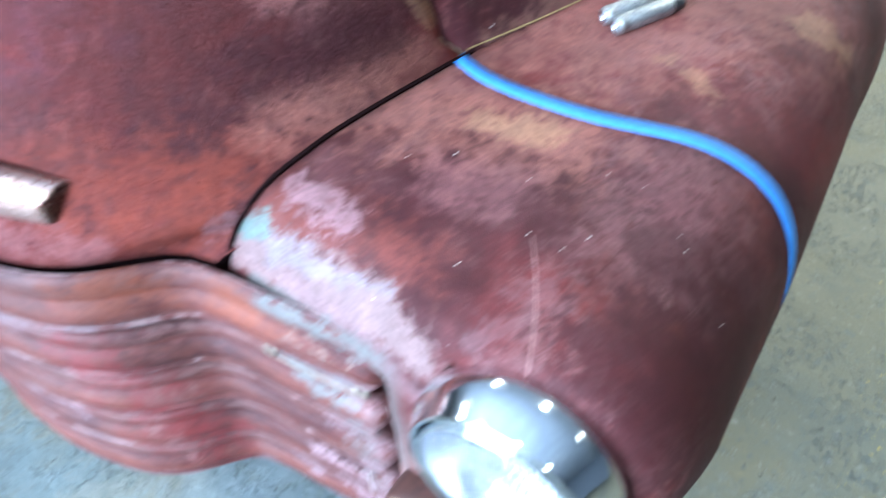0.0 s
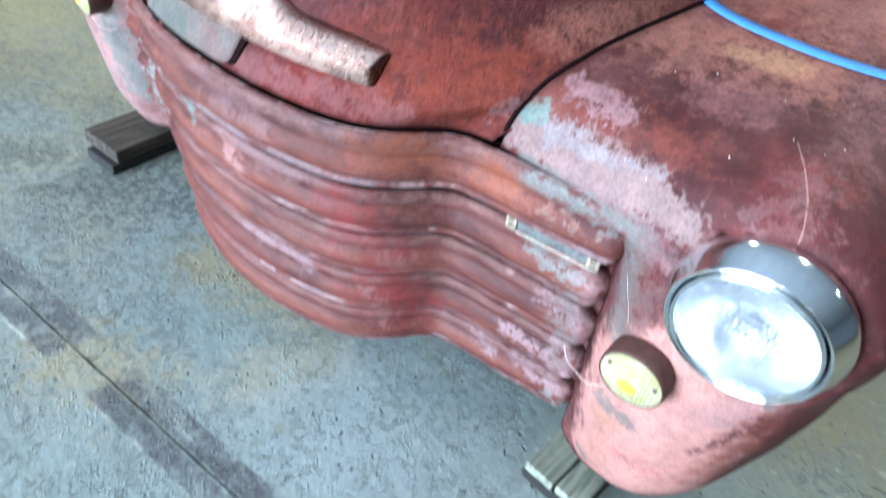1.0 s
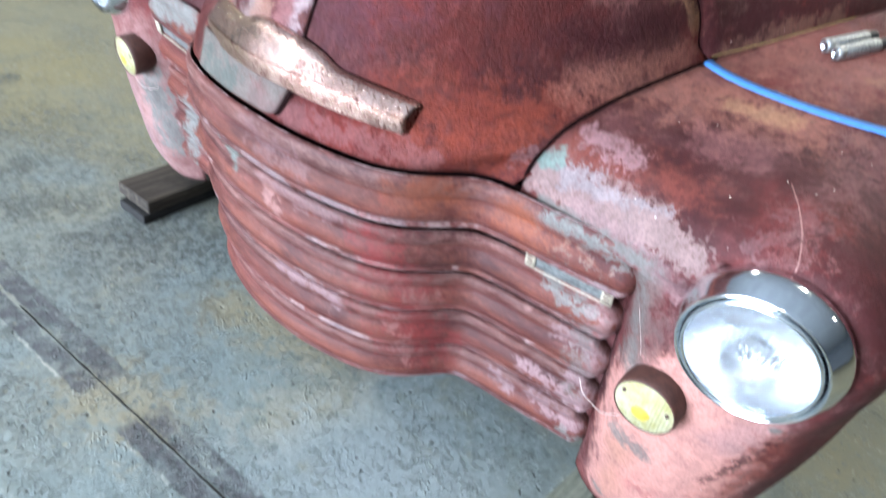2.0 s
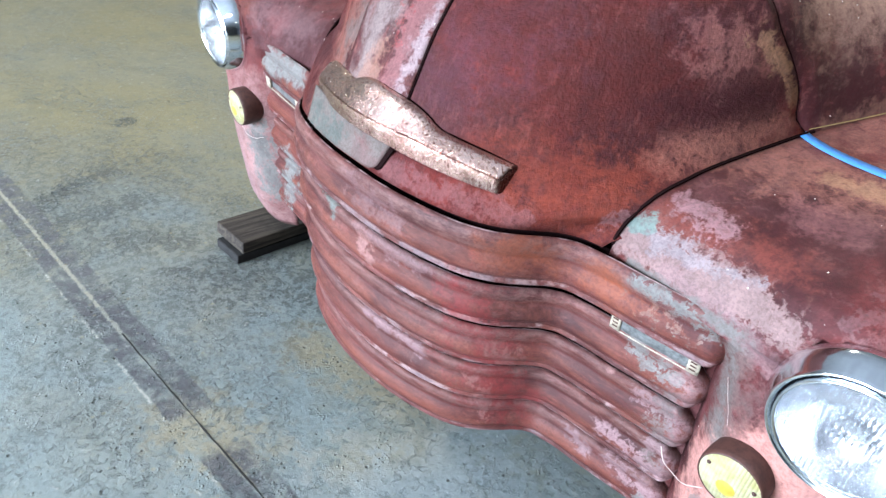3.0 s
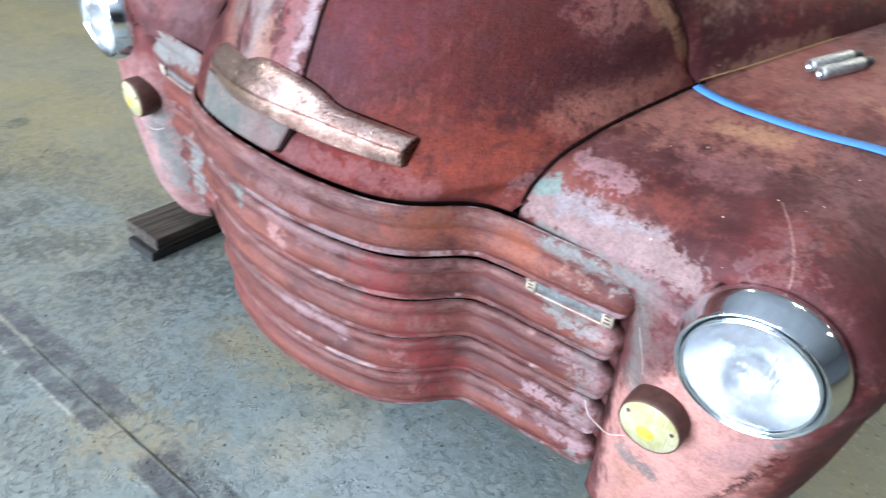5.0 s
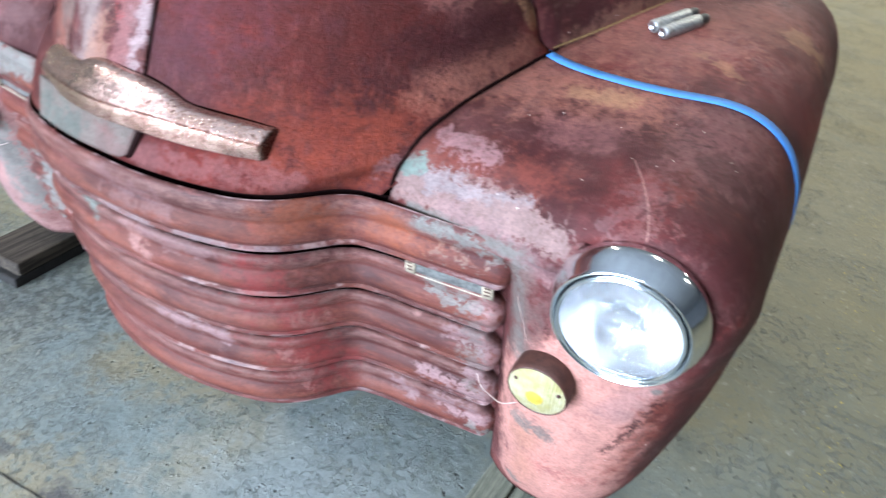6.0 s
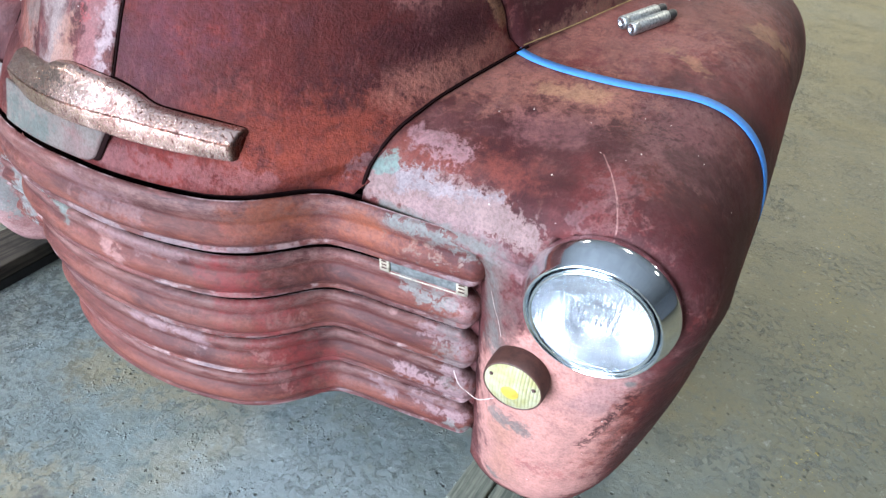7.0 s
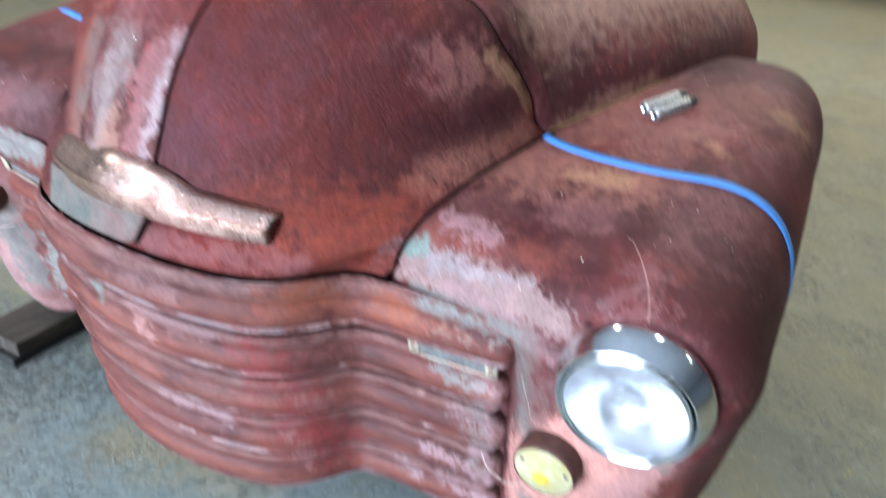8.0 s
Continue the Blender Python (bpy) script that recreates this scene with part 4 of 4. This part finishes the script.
def emblem(lift=0.0, grow=0.0):
    """Its skin; with lift and grow, the flat black sheet that draws the shade behind it."""
    x0, x1 = -0.176 - grow, 0.2575 + grow
    rows = []
    for k in range(161):
        x = x0 + (x1 - x0) * 0.5 * (1 - math.cos(math.pi * k / 160))
        near_end = min(max(0.0, 1 - min(x - x0, x1 - x) / 0.007), 1.0)
        full = (1 - near_end ** 2.2) ** 0.5
        top, foot, crease = emblem_top(x) + grow - 0.006 * (1 - full), emblem_foot(x) - grow + 0.005 * (1 - full), emblem_crease(x)
        y0 = hood_at(x, 0.790) - 0.0015 - 0.006 * max(0.0, 1 - abs(x - 0.045) / 0.2)
        up, low = top - crease, crease - foot
        if grow:
            prof = [(-0.020, foot), (lift, foot), (lift, top), (-0.020, top)]
        else:
            prof = [(-0.014, foot + 0.001), (0.010, foot), (0.0145, foot + 0.0010), (0.0165, foot + 0.0030), (0.0212, foot + 0.5 * low), (0.0250, crease - 0.0028), (0.0252, crease - 0.0014), (0.0195, crease - 0.0002), (0.0250, crease + 0.0012), (0.0245, crease + 0.0026),
                    (0.0195, crease + 0.40 * up), (0.0140, crease + 0.74 * up), (0.0112, crease + 0.88 * up), (0.0075, crease + 0.96 * up), (0.0025, top), (-0.004, top)]
        rows.append([(x, y0 + 0.30 * (z - 0.79) - (d if grow else (d + 0.014) * (0.42 + 0.58 * full) - 0.014), z) for d, z in prof])
    v, f = grid(rows)
    n = len(rows[0])
    return v, f + [tuple(range(n)), tuple(reversed(range(len(v) - n, len(v))))]


badge = part("emblem", emblem(), emblem_mat, truck, "pitted chrome name emblem with rust, lettering worn away", flip=True, sharp=28)
# black sheet added for the dark contact shadow round the emblem
part("emblem_gap_shade", emblem(-0.003, -0.0004), gap_shade, badge, "black sheet behind the emblem, drawing the shade in its gap", flip=True, smooth=False)


# ---------------------------------------------------------------- lamps
def lens_geo(c, axis, r, bulge, rings=10, steps=56):
    prof = [(bulge * (1 - (k / rings) ** 2), max(r * k / rings, 0.0005)) for k in range(rings, -1, -1)]
    return lathe(prof, c, axis, steps)


def headlight(s):
    c, a = Vector((s * LAMP.x - (FAR_OUT if s < 0 else 0), LAMP.y, LAMP.z)), Vector((s * LAMP_AXIS.x, LAMP_AXIS.y, LAMP_AXIS.z))
    body = part("headlight", lathe([(-0.10, 0.085), (-0.06, 0.100), (-0.034, 0.1040)], c, a), chrome, truck, "round headlight with chrome bezel and fluted glass")
    ring = [(-0.046, 0.1030), (-0.036, 0.1050), (-0.032, 0.1053), (-0.027, 0.1047), (-0.018, 0.1012), (-0.008, 0.0962), (-0.001, 0.0930), (0.0028, 0.0912), (0.0045, 0.0898), (0.0040, 0.0886), (0.0012, 0.0862), (-0.0020, 0.0845), (-0.011, 0.0842)]
    part("bezel", lathe(ring, c, a, 96), chrome, body, "polished chrome bezel")
    part("retainer", lathe([(-0.011, 0.0838), (0.0000, 0.0833), (0.0050, 0.0826), (0.0068, 0.0815), (0.0062, 0.0795), (0.0035, 0.0776), (-0.001, 0.0770)], c, a, 96), chrome, body, "thin chrome retaining ring")
    lens = part("lens", lens_geo(c + a * 0.0015, a, 0.0775, 0.014), clear_glass, body, "clear domed headlight glass")
    back = part("fluted_back", lens_geo(c - a * 0.0025, a, 0.0775, 0.014), lens_glass, lens, "pressed flutes behind the glass")
    lens.visible_shadow = back.visible_shadow = False
    bowl = [(-0.069 + 0.068 * (k / 12) ** 2, max(0.0810 * k / 12, 0.001)) for k in range(12, -1, -1)]
    part("reflector", lathe(bowl, c, a), reflector_mat, body, "silvered reflector bowl")
    part("bulb_shield", lathe([(-0.036, 0.001), (-0.034, 0.007), (-0.040, 0.009), (-0.056, 0.008)], c, a, 24), reflector_mat, body, "small bulb shield")


def marker(s):
    c, a = Vector((s * FOG.x - (0.012 if s < 0 else 0), FOG.y, FOG.z)), Vector((s * 0.03, -1, -0.12)).normalized()
    body = part("marker_lamp", lathe([(-0.075, 0.038), (-0.055, 0.0455), (-0.030, 0.0480), (-0.012, 0.0482), (-0.003, 0.0468), (-0.001, 0.0450), (-0.004, 0.0438)], c, a, 48), lamp_cup_paint, truck, "rusty cup of a round marker lamp")
    part("marker_lens", lens_geo(c - a * 0.003, a, 0.0442, 0.008, 8, 48), marker_mat, body, "aged yellowed marker lens")
    part("amber_centre", lens_geo(c + a * 0.0036 + Vector((0, 0, -0.006)), a, 0.0136, 0.0024, 5, 24), marker_core, body, "amber centre of the lens")
    u = a.cross(Vector((0, 0, 1))).normalized()
    w = u.cross(a)
    for k in (1, -1):
        part("screw", lens_geo(c + u * 0.033 * k * -s + w * 0.014, a, 0.0035, 0.003, 3, 10), lamp_cup_paint, body, "rusty lens screw")


for s in (1, -1):
    headlight(s)
    marker(s)

# little lamp inserts between the first two bars
for s in (1, -1):
    zt = 0.628
    def on(x, z, d):
        return (far_side(s * x), front(x, z) - d, z)
    insert = grid([[on(x, z, 0.0175) for x in np.linspace(0.452, 0.575, 14)] for z in np.linspace(zt - 0.027, zt + 0.012, 4)])
    pl = part("lamp_insert", insert, grey_insert, truck, "grey rectangular lamp insert between two bars", thick=0.003, flip=s < 0)
    rim = grid([[on(x, z, 0.0195) for x in np.linspace(0.448, 0.580, 14)] for z in (zt - 0.0285, zt - 0.0265)])
    part("insert_rim", rim, cream, pl, "bright lower rim", thick=0.003)
    for xa, xb in ((0.441, 0.458), (0.568, 0.586)):
        clip = grid([[on(x, z, 0.0205) for x in np.linspace(xa, xb, 4)] for z in np.linspace(zt - 0.027, zt + 0.004, 4)])
        cl = part("cream_clip", clip, cream, pl, "small cream clip with worn dark marks", thick=0.004)
        for k in range(3):
            bar = grid([[on(x, z, 0.0215) for x in np.linspace(xa + 0.004, xb - 0.004, 3)] for z in (zt - 0.021 + 0.007 * k, zt - 0.018 + 0.007 * k)])
            part("mark", bar, lamp_cup_paint, cl)

# a loose wire from the grille to each marker lamp
for way in ([(0.5803, 0.640, 0.4449), (0.5936, 0.632, 0.4321), (0.6181, 0.618, 0.4364), (0.6395, 0.606, 0.4442), (0.6693, 0.598, 0.4700)],
            [(-0.745, 0.612, 0.475), (-0.736, 0.617, 0.450), (-0.716, 0.620, 0.438), (-0.692, 0.627, 0.437), (-0.672, 0.640, 0.445)]):
    part("wire", tube(smooth_line(way, 30), 0.0009, 6), white_wire_mat, truck, "thin pale lamp wire")

strand = smooth_line([(0.628, 0.622, 0.642), (0.641, 0.616, 0.617), (0.648, 0.617, 0.600), (0.657, 0.615, 0.576)], 20)
part("wire_strand", tube(strand, 0.0003, 5), white_wire_mat, truck, "loose hair-thin wire strand")
# wheels stand hidden in the fenders
for s in (1, -1):
    c = Vector((s * 0.77, 1.14, 0.345))
    tyre = part("tyre", lathe([(-0.075, 0.21), (-0.085, 0.25), (-0.082, 0.31), (-0.065, 0.340), (-0.03, 0.345), (0.03, 0.345), (0.065, 0.340), (0.082, 0.31), (0.085, 0.25), (0.075, 0.21)], c, (s, 0, 0), 48), rubber, truck, "black front tyre")
    part("rim", lathe([(-0.06, 0.215), (0.02, 0.20), (0.035, 0.12), (0.055, 0.08), (0.06, 0.001)], c, (s, 0, 0), 40), lamp_cup_paint, tyre, "rusty steel wheel rim")

# ---------------------------------------------------------------- things on the truck
def surface_z(x, y):
    """The fender's top at a place on its crown."""
    z = float(np.interp(y, SPINE[30:, 0], SPINE[30:, 1]))
    k = min(max((x - 0.75) / (out_x(z) - 0.75), 0), 0.9999)
    return z + dome(x, y) - 0.22 * (1 - (1 - k ** 2.4) ** (1 / 2.4))


tape_y = curve_fn([(0.488, 0.934), (0.52, 0.918), (0.56, 0.906), (0.62, 0.899), (0.69, 0.901), (0.75, 0.913), (0.80, 0.926), (0.85, 0.940), (0.90, 0.955), (0.94, 0.965)])


def tape(s):
    rows = []
    for k in range(41):
        x = 0.490 + (0.929 - 0.490) * (1 - (1 - k / 40) ** 1.6)
        y = tape_y(x)
        rows.append([(s * x, y + dy, surface_z(x, y + dy) + 0.0025) for dy in (-0.0098, 0.0, 0.0098)])
    return grid(rows)


for s in (1, -1):
    tagged(part("masking_tape", tape(s), blue_tape_mat, None, thick=0.0012, flip=s > 0), "strip of blue masking tape stuck across the fender", "tape")

thread = smooth_line([(0.492, 0.948, 0.892), (0.541, 1.033, 0.918), (0.584, 1.121, 0.943), (0.616, 1.197, 0.960)], 30)
tagged(part("yellow_thread", tube(thread, 0.0009, 6), yellow_thread_mat), "thin yellow thread along the joint of hood and fender", "thread")


def torch(at, yaw):
    d = Vector((math.cos(yaw), math.sin(yaw), 0.215)).normalized()
    c = Vector(at)
    root = part("pen_torch", lathe([(0.0, 0.0085), (0.002, 0.0110), (0.011, 0.0114), (0.012, 0.0104), (0.014, 0.0104), (0.015, 0.0110), (0.076, 0.0110), (0.078, 0.0104)], c, d, 28), silver)
    tagged(root, "small silver pen torch lying on the fender", "torch", "pair of torches")
    part("face", lathe([(0.002, 0.0110), (0.0015, 0.0078), (0.004, 0.0068), (0.004, 0.0005)], c, d, 24), reflector_mat, root, "bright lens end")
    part("face_ring", lathe([(0.0005, 0.0048), (0.0003, 0.0038)], c, d, 20), black_plastic, root)
    part("tail_cap", lathe([(0.077, 0.0100), (0.082, 0.0088), (0.092, 0.0088), (0.096, 0.0075), (0.096, 0.0005)], c, d, 24), black_plastic, root, "black tail cap")
    return root


for tx, ty in ((0.6185, 1.048), (0.6395, 1.036)):
    torch((tx, ty, surface_z(tx, ty) + 0.0124), math.radians(60))

# ---------------------------------------------------------------- floor details
def strip(name, x0, x1, y0, y1, h, mat, seed, label):
    rnd = random.Random(seed)
    n = 400
    rows = [[], []]
    for k in range(n + 1):
        x = x0 + (x1 - x0) * k / n
        tilt = 0.076 * x
        rows[0].append((x, y0 + tilt + rnd.uniform(-0.0012, 0.0012), h))
        rows[1].append((x, y1 + tilt + rnd.uniform(-0.0012, 0.0012), h))
    tagged(part(name, grid(rows), mat, smooth=False, thick=0.003), label, "floor strip", kind="structure")


strip("trim_1", -0.62, 11.9, 0.2532, 0.2570, 0.0008, crack_mat, 5, "thin dark crack of the floor joint")


def plank(at, size, yaw, mat, label):
    w, d, h = size
    ob = part("timber_plank", box(-w / 2, w / 2, 0, d, 0, h), mat, smooth=False, bevel=0.004)
    ob.matrix_basis = pose(at[0], at[1], at[2], 0, 0, yaw)
    return tagged(ob, label, "plank")


plank((-0.812, 0.592, 0.001), (0.120, 0.70, 0.030), 4, plank_dark, "oily black timber plank on the floor")
plank((-0.826, 0.608, 0.033), (0.150, 0.70, 0.040), 4, plank_top, "dark brown timber plank stacked on another")
plank((0.645, 0.692, 0.001), (0.135, 0.60, 0.030), -3, plank_dark, "oily black timber plank on the floor")
plank((0.612, 0.690, 0.033), (0.066, 0.60, 0.022), -3, plank_grey, "weathered grey timber lath stacked on a plank")
plank((0.680, 0.690, 0.033), (0.060, 0.60, 0.022), -3, plank_grey, "weathered grey timber lath stacked on a plank")

# ceiling lamps
for lx, ly in LAMPS:
    fix = part("ceiling_lamp", lathe([(0.40, 0.02), (0.30, 0.03), (0.26, 0.10), (0.06, 0.20), (0.0, 0.22), (0.005, 0.205)], (lx, ly, 3.62), (0, 0, 1), 32), steel_mat)
    tagged(fix, "round hanging workshop lamp with a metal shade", "ceiling lamp", "ceiling lamps")
    part("lit_disc", lathe([(0.03, 0.19), (0.025, 0.001)], (lx, ly, 3.62), (0, 0, 1), 24), lamp_mat, fix, "lit diffuser")
